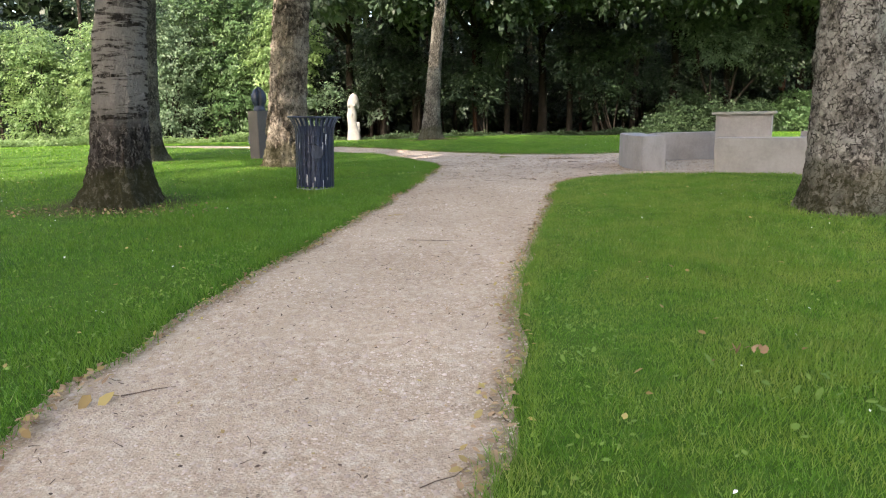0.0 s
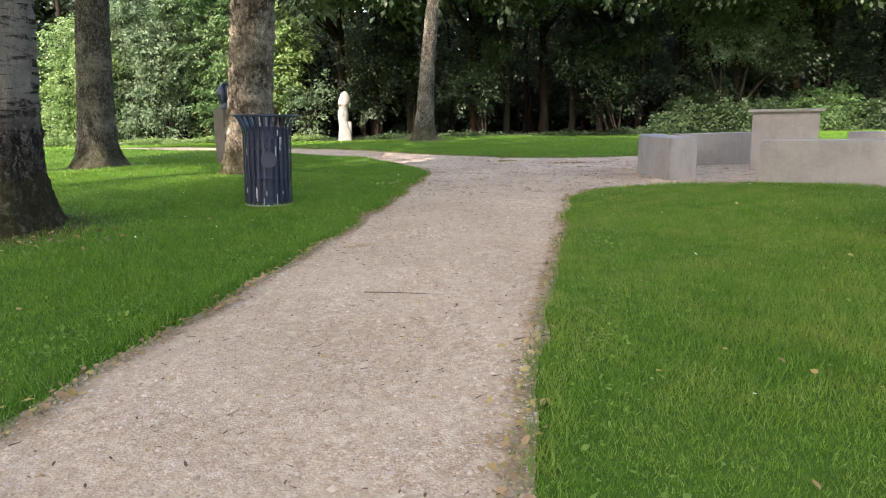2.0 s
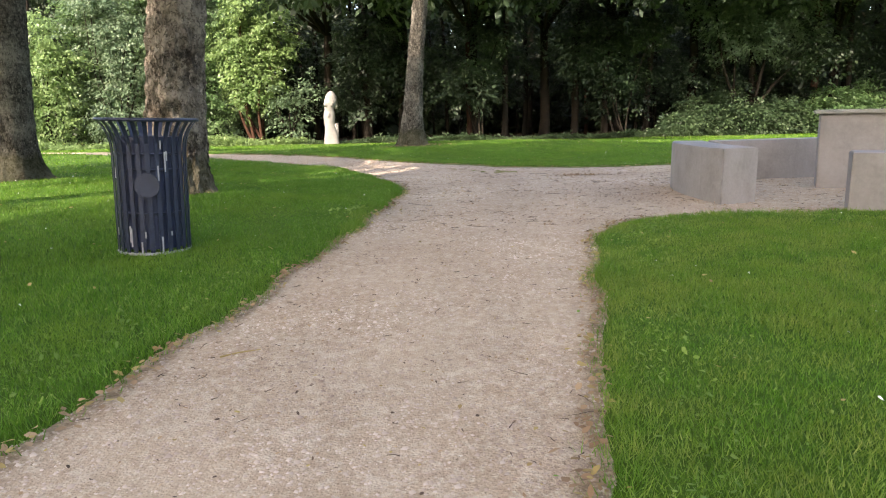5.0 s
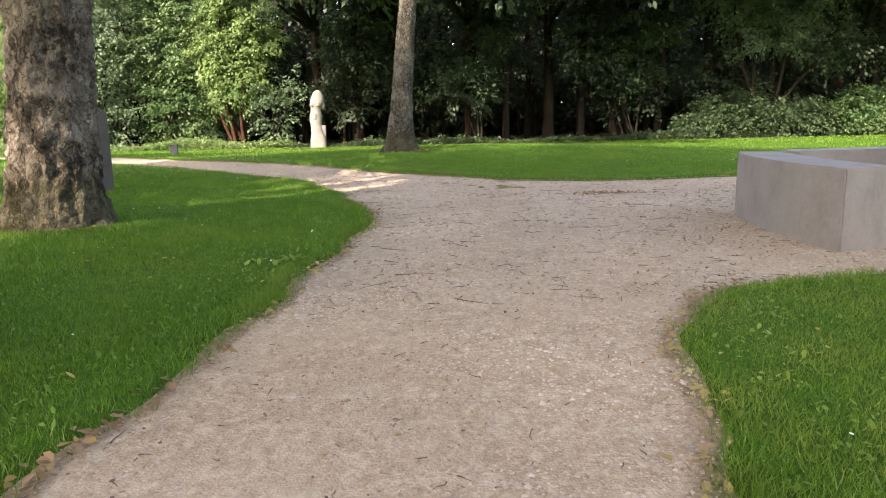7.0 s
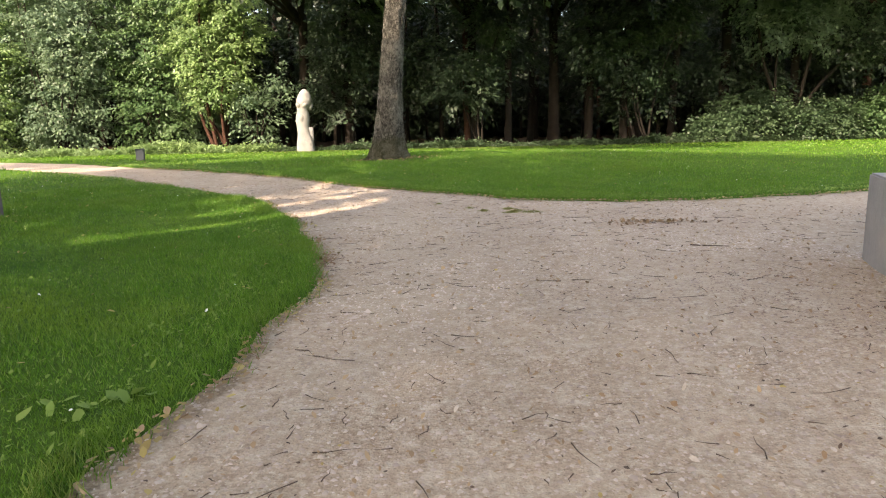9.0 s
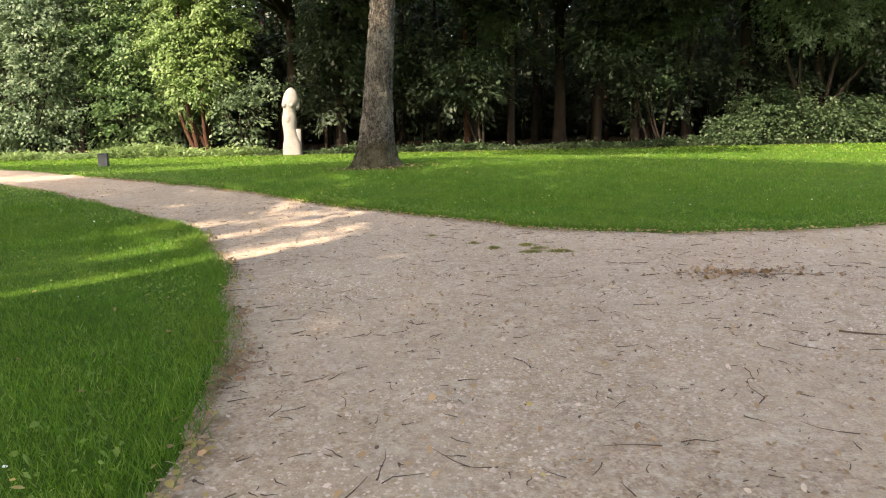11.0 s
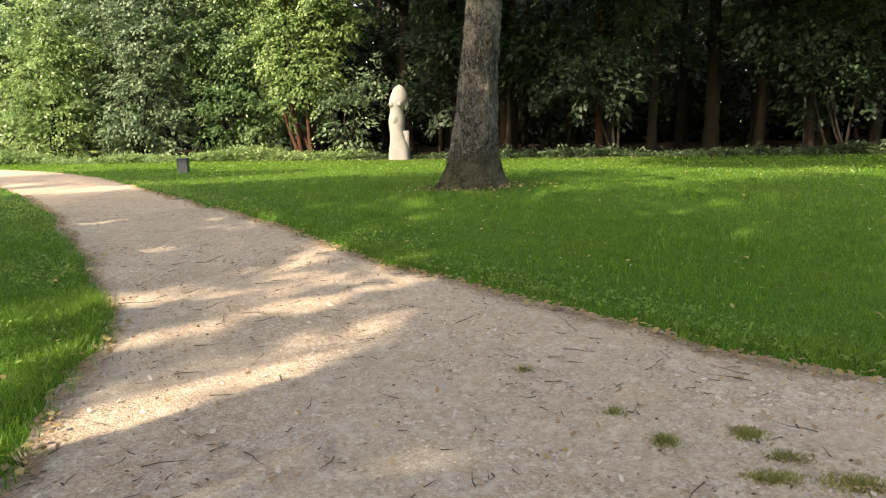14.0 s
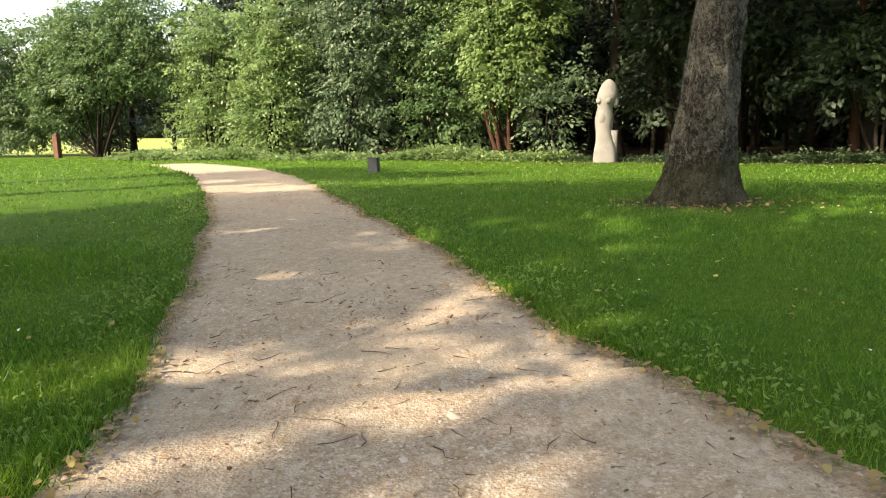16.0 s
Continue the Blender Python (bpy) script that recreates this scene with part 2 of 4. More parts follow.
GRAVEL = gravel_mat()
LAWN = lawn_mat()
GRASS = grass_mat()
GRASS_WORN = grass_mat("grass_blade_yellowish", 0.5)
PLANTAIN = leaf_mat("broad_leaf", (0.06, 0.14, 0.02), (0.12, 0.23, 0.04), (0.24, 0.34, 0.07), 0.3, 0.75)
BARK_L = bark_mat("bark_dark_ringed", (0.008, 0.006, 0.005), (0.07, 0.056, 0.045), (0.36, 0.325, 0.285), 16, (1, 1, 0.45), rings=True, pale_from=0.74, edges=0.1)
BARK_P = bark_mat("bark_patched", (0.014, 0.01, 0.007), (0.16, 0.128, 0.096), (0.54, 0.465, 0.37), 13, (1, 1, 0.5), pale_from=0.55, edges=0.7, gap=0.12)
BARK_S = bark_mat("bark_scaly", (0.012, 0.009, 0.007), (0.22, 0.195, 0.165), (0.52, 0.49, 0.44), 14, (1, 1, 0.75), pale_from=0.54, edges=0.95, gap=0.16)
BARK_O = bark_mat("bark_ridged", (0.012, 0.01, 0.008), (0.17, 0.155, 0.125), (0.4, 0.375, 0.31), 22, (1, 1, 0.3), pale_from=0.58, edges=0.85, gap=0.14)
# the wood's trunks: colours lowered to near black to carry its shade
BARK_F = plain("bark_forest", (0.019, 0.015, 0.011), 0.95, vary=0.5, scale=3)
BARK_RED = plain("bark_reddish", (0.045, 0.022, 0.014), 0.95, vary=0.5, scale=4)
CONCRETE = concrete_mat()
CAPSTONE = concrete_mat("cap_stone", (0.27, 0.27, 0.235))
STATUE = concrete_mat("pale_limestone", (0.225, 0.217, 0.202))
PLINTH = concrete_mat("grey_stone", (0.095, 0.085, 0.078))
SLATE = concrete_mat("slate_stone", (0.075, 0.085, 0.09))
BLUE = plain("blue_patina", (0.016, 0.026, 0.05), 0.45, 0.2, 0.4)
IRON = plain("painted_iron", (0.018, 0.026, 0.05), 0.42, 0.3, 0.5, 14, 0.2)
WORN = plain("worn_paint", (0.3, 0.3, 0.31), 0.6, 0.1, 0.4, 20)
LINER = plain("liner_plastic", (0.012, 0.02, 0.05), 0.5, 0.0, 0.3)
MOSS = leaf_mat("moss_grass", (0.1, 0.105, 0.02), (0.19, 0.2, 0.045), (0.32, 0.31, 0.1), 0.2, 0.7)
# yellow-green leaf, also lightened to carry the sun on the wood's edge
LEAF_SUN = leaf_mat("leaf_sunlit", (0.074, 0.144, 0.047), (0.136, 0.228, 0.078), (0.247, 0.348, 0.140), 0.4, 0.42)
LEAF_MID = leaf_mat("leaf_mid", (0.041, 0.098, 0.033), (0.071, 0.144, 0.052), (0.131, 0.207, 0.082), 0.35)
LEAF_GREY = leaf_mat("leaf_greyish", (0.058, 0.106, 0.057), (0.097, 0.156, 0.081), (0.168, 0.237, 0.138), 0.3)
# the next two leaf colours have the wood's shade painted in
LEAF_SHADE = leaf_mat("leaf_shade", (0.008, 0.018, 0.007), (0.015, 0.031, 0.012), (0.028, 0.05, 0.02), 0.18)
LEAF_WOOD_SHADE = leaf_mat("leaf_wood_shade", (0.012, 0.027, 0.013), (0.027, 0.052, 0.027), (0.077, 0.117, 0.063), 0.2)
# bramble leaf darkened in colour to stand in for shade on it
LEAF_BRAMBLE_DIM = leaf_mat("leaf_bramble_dim", (0.020, 0.045, 0.018), (0.036, 0.072, 0.029), (0.077, 0.122, 0.054), 0.25)
LEAF_FALLEN = leaf_mat("leaf_fallen", (0.13, 0.06, 0.025), (0.3, 0.2, 0.07), (0.5, 0.42, 0.14), 0.15, 0.7)
LEAF_BROWN = leaf_mat("leaf_brown", (0.15, 0.08, 0.04), (0.3, 0.185, 0.095), (0.46, 0.33, 0.19), 0.1, 0.8)
TWIG = plain("twig_wood", (0.1, 0.07, 0.05), 0.9, vary=0.5)
CHIP = plain("split_wood", (0.5, 0.42, 0.33), 0.8)
PEBBLE = leaf_mat("pebble", (0.2, 0.14, 0.1), (0.44, 0.335, 0.255), (0.66, 0.56, 0.46), 0.0, 0.85)
FLOWER = plain("white_petal", (0.8, 0.8, 0.76), 0.6)
WOOD_POST = plain("red_brown_wood", (0.13, 0.055, 0.035), 0.8)


# ---- building helpers ----
def mesh_of(name, verts, faces, material, smooth=False):
    """A mesh from numpy arrays; all faces have the same number of corners."""
    me = bpy.data.meshes.new(name)
    v = np.asarray(verts, dtype=np.float32)
    f = np.asarray(faces, dtype=np.int32)
    k = f.shape[1]
    me.vertices.add(len(v))
    me.vertices.foreach_set("co", v.ravel())
    me.loops.add(f.size)
    me.loops.foreach_set("vertex_index", f.ravel())
    me.polygons.add(len(f))
    me.polygons.foreach_set("loop_start", np.arange(len(f), dtype=np.int32) * k)
    me.polygons.foreach_set("loop_total", np.full(len(f), k, dtype=np.int32))
    if smooth:
        me.polygons.foreach_set("use_smooth", np.ones(len(f), dtype=bool))
    me.update(calc_edges=True)
    me.materials.append(material)
    return me


def thing(name, m, label, category, group="", kind=""):
    ob = new(name)
    ob.matrix_world = m
    return tagged(ob, label, category, group, kind)


def child(name, me, parent, label="", m=None):
    ob = new(name, me)
    ob.parent = parent
    if m is not None:
        ob.matrix_basis = m
    return tagged(ob, label)


def part(name, bm, material, parent, label="", smooth=False, m=None):
    me = bpy.data.meshes.new(name)
    if smooth:
        for f in bm.faces:
            f.smooth = True
    bm.to_mesh(me)
    bm.free()
    me.materials.append(material)
    return child(name, me, parent, label, m)


def ease(a, b, v):
    t = np.clip((v - a) / (b - a), 0, 1)
    return t * t * (3 - 2 * t)


rng = np.random.default_rng(7)
GY = [-5, 0, 5, 9, 12, 15, 20, 26, 34, 42, 60]
GZ = [-0.17, -0.15, -0.11, -0.03, 0.03, 0.06, 0.01, 0.02, 0.0, -0.2, -0.3]


def land(x, y):
    """Height of the ground."""
    x, y = np.asarray(x, float), np.asarray(y, float)
    z = np.interp(y, GY, GZ)
    z = z + 0.30 * np.exp(-(((x - 2) / 6.5) ** 2 + ((y - 29) / 4.5) ** 2))
    return z + 0.13 * np.exp(-(((x + 5.5) / 3.2) ** 2 + ((y - 14) / 7) ** 2))


def lz(x, y):
    return float(land(x, y))


LEFT_EDGE = [(-2.5, -8), (-2.1, 0), (-1.97, 3), (-1.9, 4.2), (-1.73, 5.4), (-1.5, 6.5), (-1.2, 8.0), (-0.95, 9.3), (-0.7, 10.8), (-0.47, 12.3),
             (-0.28, 13.8), (-0.12, 15.4), (-0.1, 16.5), (-0.42, 17.9), (-1.35, 20.5), (-2.2, 21.9), (-3.6, 23.4), (-6.6, 26.7), (-12.3, 32.0), (-16.6, 35.3), (-24, 40)]
ISLE_EDGE = [(-23, 42), (-15.5, 38), (-10, 33.1), (-8.2, 31.3), (-4.5, 27.35), (-2.0, 25.0), (-0.35, 23.2), (0.6, 22.5), (1.65, 21.6), (2.6, 21.0),
             (3.4, 20.85), (4.5, 20.8), (6.5, 21.15), (7.9, 21.7), (13, 24), (20, 27)]
RIGHT_EDGE = [(20, 12), (12, 8.5), (8.5, 10.4), (6.7, 12.1), (5.3, 13.1), (4.5, 12.95), (3.3, 13.0), (2.6, 12.65), (2.15, 12.1), (1.9, 11.2), (1.68, 10.1),
              (1.4, 8.9), (1.15, 7.8), (0.6, 5.4), (0.47, 4.0), (0.32, 2.9), (0.12, 2.2), (-0.1, 0), (-0.4, -8)]


def chaikin(pts, n=2):
    p = np.array(pts, float)
    for _ in range(n):
        q = np.roll(p, -1, 0)
        a, b = p * 0.75 + q * 0.25, p * 0.25 + q * 0.75
        p = np.stack([a, b], 1).reshape(-1, 2)
    return p


PATH_POLY = chaikin(LEFT_EDGE + ISLE_EDGE + RIGHT_EDGE)


def inside(px, py):
    """Signed distance to the edge of the path; positive on the gravel."""
    px, py = np.asarray(px, float).ravel(), np.asarray(py, float).ravel()
    best = np.full(px.shape, 1e9)
    odd = np.zeros(px.shape, bool)
    for (ax, ay), (bx, by) in zip(PATH_POLY, np.roll(PATH_POLY, -1, 0)):
        dx, dy = bx - ax, by - ay
        t = np.clip(((px - ax) * dx + (py - ay) * dy) / (dx * dx + dy * dy), 0, 1)
        best = np.minimum(best, (px - ax - t * dx) ** 2 + (py - ay - t * dy) ** 2)
        if dy:
            cross = ((ay > py) != (by > py)) & (px < dx * (py - ay) / dy + ax)
            odd ^= cross
    wob = 0.03 * np.sin(py * 4.7 + 1.3 * np.sin(px * 2.0)) * np.sin(px * 3.9 + 0.7 + np.sin(py * 1.3)) + 0.05 * np.sin(px * 3.1 + py * 1.7) * np.sin(py * 2.3 - px * 1.3) + 0.022 * np.sin(px * 7 + 2) * np.sin(py * 6.1 + px * 3)
    return np.where(odd, 1, -1) * np.sqrt(best) + wob


def axis(lo, hi, step, far):
    mid = np.arange(lo, hi + 1e-6, step)
    out = np.geomspace(0.5, far, 26)
    return np.concatenate([lo - out[::-1], mid, hi + out])


def grid_mesh(name, X, Y, Z, keep, material):
    ny, nx = X.shape
    idx = np.arange(nx * ny).reshape(ny, nx)
    f = np.stack([idx[:-1, :-1], idx[:-1, 1:], idx[1:, 1:], idx[1:, :-1]], -1).reshape(-1, 4)
    if keep is not None:
        f = f[keep.ravel()[f].any(1)]
        used = np.unique(f)
        remap = np.full(nx * ny, -1)
        remap[used] = np.arange(len(used))
        return mesh_of(name, np.stack([X.ravel(), Y.ravel(), Z.ravel()], 1)[used], remap[f], material, True)
    return mesh_of(name, np.stack([X.ravel(), Y.ravel(), Z.ravel()], 1), f, material, True)


def roughness(x, y):
    return 0.012 * np.sin(x * 2.1 + 0.4 * y) * np.sin(y * 1.7 - 0.6 * x) + 0.006 * np.sin(x * 6.3 + y * 2) * np.sin(y * 5.1)


# ---- ground, path ----
X, Y = np.meshgrid(axis(-17, 13, 0.14, 1600), axis(-3, 40, 0.14, 1600))
SD = inside(X, Y).reshape(X.shape)
Z = land(X, Y) + roughness(X, Y) + 0.035 - 0.095 * ease(-0.07, 0.12, SD)
ground_me = grid_mesh("ground", X, Y, Z, None, LAWN)
TREE_FEET = [(-4.56, 9.6, 1.15), (-0.4, 28.1, 0.8), (5.0, 8.4, 0.75), (-3.5, 15.65, 0.65), (-8.45, 20.0, 0.9)]


def bare(x, y):
    """How bare the soil is, round the feet of the trees."""
    b = 0 * x
    for fx, fy, fr in TREE_FEET:
        b = np.maximum(b, np.exp(-(((x - fx) / fr) ** 2 + ((y - fy) / (fr * 0.9)) ** 2) ** 2))
    return b


at = ground_me.attributes.new("litter", "FLOAT", "POINT")
at.data.foreach_set("value", (ease(42.5, 45.5, Y + 0.25 * X * (X < -8) + 2 * (X < -8)) * (1 - ease(-22, -30, X)) * (1 - ease(90, 110, Y)) + 0.8 * bare(X, Y)).clip(0, 1).ravel().astype(np.float32))
# where the meadow gets its painted sunlight
at = ground_me.attributes.new("meadow", "FLOAT", "POINT")
at.data.foreach_set("value", (ease(45.5, 48.0, Y) * ease(-26.0, -28.0, X)).ravel().astype(np.float32))
tagged(new("ground", ground_me), "mown green park lawn with bare forest floor beyond", "lawn", kind="structure")
Zp = land(X, Y) + roughness(X, Y) * 0.7
path_me = grid_mesh("gravel_path", X, Y, Zp, SD > -0.2, GRAVEL)
at = path_me.attributes.new("edge", "FLOAT", "POINT")
_co = np.zeros(len(path_me.vertices) * 3, np.float32)
path_me.vertices.foreach_get("co", _co)
at.data.foreach_set("value", np.exp(-np.clip(inside(_co[0::3], _co[1::3]), 0, 9) / 0.08).astype(np.float32))
tagged(new("gravel_path", path_me), "pale pinkish gravel footpath with worn grassy edges", "path", kind="structure")


# ---- trunks and foliage ----
def trunk_mesh(name, r, height, material, flare=0.5, lean=(0.0, 0.0), seed=0, around=96, up=150, rough=0.03, roots=5, taper=0.25, swell=0.12):
    th = np.linspace(0, 2 * np.pi, around, endpoint=False)
    zz = np.linspace(0, 1, up) ** 1.25 * height
    T, Zt = np.meshgrid(th, zz)
    g = np.random.default_rng(seed)
    ph = g.uniform(0, 6.28, 8)
    R = r * (1 - taper * Zt / height)
    root = 0.55 + 0.45 * np.sin(roots * T + ph[0]) * np.sin(2 * T + ph[1])
    R = R * (1 + flare * np.exp(-Zt / 0.32) * (0.55 + 0.8 * root) + swell * np.exp(-Zt / 1.3))
    R = R * (1 + 0.03 * np.sin(2 * T + ph[2] + Zt * 0.5) + 0.02 * np.sin(3 * T + ph[3] - Zt * 0.8) + 0.015 * np.sin(7 * T + ph[4] + 0.9 * Zt))
    P = np.stack([np.cos(T) * R, np.sin(T) * R, Zt], -1).reshape(-1, 3)
    if rough:
        d = np.array([noise.fractal(Vector((p[0] * 11 + seed, p[1] * 11, p[2] * 4.5)), 0.8, 2.1, 4) for p in P])
        out = np.stack([np.cos(T), np.sin(T), 0 * T], -1).reshape(-1, 3)
        P = P + out * (d * rough)[:, None]
    P[:, 0] += lean[0] * P[:, 2] + 0.04 * np.sin(P[:, 2] * 0.7 + ph[5])
    P[:, 1] += lean[1] * P[:, 2]
    P[:, 2] -= 0.08
    idx = np.arange(around * up).reshape(up, around)
    nxt = np.roll(idx, -1, 1)
    f = np.stack([idx[:-1], nxt[:-1], nxt[1:], idx[1:]], -1).reshape(-1, 4)
    return mesh_of(name, P, f, material, True)


def limb_mesh(name, segs, material, sides=7):
    """Tapered limbs: each (start, end, r0, r1), slightly bent."""
    V, F = [], []
    for a, b, r0, r1 in segs:
        a, b = np.array(a, float), np.array(b, float)
        d = b - a
        u = np.cross(d, (0.3, 0.9, 0.2))
        u /= np.linalg.norm(u) + 1e-9
        w = np.cross(d / np.linalg.norm(d), u)
        o = len(V)
        for k in range(5):
            s = k / 4
            c = a + d * s + u * math.sin(s * 3.14) * 0.06 * np.linalg.norm(d)
            for j in range(sides):
                q = j * 2 * math.pi / sides
                V.append(c + (u * math.cos(q) + w * math.sin(q)) * (r0 + (r1 - r0) * s))
        for k in range(4):
            for j in range(sides):
                j2 = (j + 1) % sides
                F.append((o + k * sides + j, o + k * sides + j2, o + (k + 1) * sides + j2, o + (k + 1) * sides + j))
    return mesh_of(name, V, F, material, True)


def leaves(centres, size, g, droop=0.3, spread=0.25, per=24, wide=0.6, out=None):
    """Sprays of small leaves round each centre, each a shallow drooping plate. Returns vertices and quads."""
    m = len(centres)
    o = g.normal(size=(m, 3)) if out is None else out + g.normal(size=(m, 3)) * 0.35
    o[:, 2] = o[:, 2] * 0.35 - droop
    o /= np.linalg.norm(o, axis=1)[:, None]
    s = np.cross(o, np.array([0, 0, 1.0]) + g.normal(size=(m, 3)) * 0.25)
    s /= np.linalg.norm(s, axis=1)[:, None] + 1e-9
    up = np.cross(s, o)
    sc = np.repeat(spread * g.uniform(0.6, 1.4, m), per)[:, None]
    o, s, up, c = (np.repeat(a, per, 0) for a in (o, s, up, centres))
    n = len(c)
    r, q = np.sqrt(g.uniform(0, 1, (n, 1))), g.uniform(0, 6.283, (n, 1))
    u, v = r * np.cos(q) * 1.5, r * np.sin(q)
    c = c + (o * u + s * v - up * (0.25 * u * u + 0.2 * v * v)) * sc + up * g.normal(0, 0.16, (n, 1)) * sc
    d = o + s * v * 0.9 + g.normal(size=(n, 3)) * 0.45
    d[:, 2] -= droop
    d /= np.linalg.norm(d, axis=1)[:, None]
    side = np.cross(d, up + g.normal(size=(n, 3)) * 0.4)
    side /= np.linalg.norm(side, axis=1)[:, None] + 1e-9
    nor = np.cross(side, d)
    L = size * g.uniform(0.6, 1.3, (n, 1))
    W = L * wide * 0.5
    base, tip = c - d * L * 0.5, c + d * L * 0.5
    mid = c + d * L * 0.02 + nor * L * 0.07
    V = np.stack([base, mid + side * W, tip, mid - side * W], 1).reshape(-1, 3)
    return V, np.arange(n * 4).reshape(-1, 4)


def blob(g, count, centre, radii, inner=0.5):
    """Points in the outer shell of a lumpy ellipsoid."""
    d = g.normal(size=(count, 3))
    d /= np.linalg.norm(d, axis=1)[:, None]
    rr = g.uniform(inner ** 3, 1, count) ** (1 / 3)
    ph = g.uniform(0, 6.28, 6)
    lump = 1 + 0.2 * np.sin(3 * d[:, 0] * 2 + ph[0]) * np.sin(4 * d[:, 2] + ph[1]) + 0.15 * np.sin(7 * d[:, 1] + ph[2]) * np.sin(6 * d[:, 0] + ph[3]) + 0.1 * np.sin(11 * d[:, 2] + 9 * d[:, 0] + ph[4])
    p = d * (rr * lump)[:, None] * np.array(radii) + np.array(centre)
    return p


def crown_mesh(name, g, blobs, density, size, material, per=22, spread=0.28, floor=None, **kw):
    pts, out = [], []
    for c, r in blobs:
        area = 4 * math.pi * (r[0] * r[1] + r[0] * r[2] + r[1] * r[2]) / 3
        p = blob(g, max(6, int(area * density)), c, r)
        d = (p - np.array(c)) / np.array(r)
        pts.append(p)
        out.append(d / (np.linalg.norm(d, axis=1)[:, None] + 1e-6))
    pts, out = np.concatenate(pts), np.concatenate(out)
    if floor is not None:
        pts, out = pts[pts[:, 2] > floor], out[pts[:, 2] > floor]
    V, F = leaves(pts, size, g, per=per, spread=spread, out=out, **kw)
    return mesh_of(name, V, F, material)


# ---- the standing trees ----
def big_tree(name, x, y, r, bark, label, lean=(0, 0), seed=0, crown_h=11, crown_r=5.0, crown_off=(0, 0), flare=0.5, leaf=LEAF_MID, rough=0.03, dense=1.5, fine=True, swell=0.12, tall=7.0):
    g = np.random.default_rng(seed + 50)
    t = thing(name, pose(x, y, lz(x, y)), label, "tree", "park trees")
    child("trunk", trunk_mesh("trunk", r, tall, bark, flare, lean, seed, 112 if fine else 20, 160 if fine else 20, rough if fine else 0, swell=swell), t)
    top = Vector((lean[0] * tall, lean[1] * tall, tall - 0.2))
    for k in range(7):
        a = k * 0.9 + seed
        e = (top.x + crown_off[0] + math.cos(a) * crown_r * 0.7, top.y + crown_off[1] + math.sin(a) * crown_r * 0.7, crown_h + g.uniform(-1.5, 2))
        child("limb", limb_mesh("limb", [((top.x, top.y, top.z - 0.6 + 0.1 * k), e, r * 0.42, r * 0.1)], bark), t)
    blobs = [((top.x + crown_off[0], top.y + crown_off[1], crown_h), (crown_r, crown_r, crown_r * 0.62))]
    for k in range(5):
        a = k * 1.26 + seed
        blobs.append(((top.x + crown_off[0] + math.cos(a) * crown_r * 0.7, top.y + crown_off[1] + math.sin(a) * crown_r * 0.7, crown_h + g.uniform(-1.2, 1.4)), (crown_r * 0.5, crown_r * 0.5, crown_r * 0.36)))
    child("crown", crown_mesh("crown", g, blobs, 1.1 * dense, 0.42, leaf, per=10, spread=0.55), t)
    return t


big_tree("park_tree", -4.56, 9.75, 0.345, BARK_L, "large dark-barked park tree with pale ringed upper trunk", seed=1, lean=(0.13, 0.0), crown_off=(1.0, 0.4), crown_h=9.4, crown_r=2.6, dense=2.0, flare=0.85, rough=0.035)
big_tree("park_tree", -3.46, 15.8, 0.41, BARK_P, "large park tree with pale patched flaking bark", seed=2, lean=(0.075, 0.0), crown_r=2.8, crown_h=8.6, dense=1.0, flare=0.45, rough=0.06)
big_tree("park_tree", -8.45, 20.0, 0.42, BARK_O, "dark-trunked park tree on the lawn", seed=3, lean=(0.075, 0.0), crown_r=3.5, crown_h=9.0, dense=0.8, flare=0.9)
big_tree("park_tree", 5.0, 8.5, 0.42, BARK_S, "park tree with pale scaly plated bark", seed=4, crown_r=4.8, flare=0.4, rough=0.04)
big_tree("park_tree", -0.4, 28.2, 0.285, BARK_O, "tall ridged-bark tree leaning slightly on the lawn", swell=0.45, lean=(0.11, 0.0), seed=5, crown_r=4.5, flare=0.8)
# tall unseen trees added up-sun to shade set spots: spot, crown's radius and height
for k, (gx, gy, cr, ch) in enumerate([(-3.2, 8.6, 4.0, 19), (0.9, 6.9, 5.2, 19), (2.5, 15.6, 4.1, 19), (6.2, 2.5, 5.2, 19), (6.4, 15.3, 4.8, 19), (-3.4, 2.0, 5.0, 19),
                                      (-5.7, 25.0, 3.4, 11), (-6.3, 29.0, 2.0, 11), (-8.6, 34.4, 1.7, 11), (-12.3, 35.9, 2.0, 11), (7.6, 25.6, 4.0, 19), (-8.5, 11.6, 3.0, 19)]):
    away = ch / math.tan(SUN_EL)
    big_tree("park_tree", gx + SUN_AZ.x * away, gy + SUN_AZ.y * away, 0.4, BARK_F, "tall unseen tree added to shade the path", seed=20 + k, crown_r=cr, crown_h=ch, dense=2.4, fine=False, tall=ch - 4)


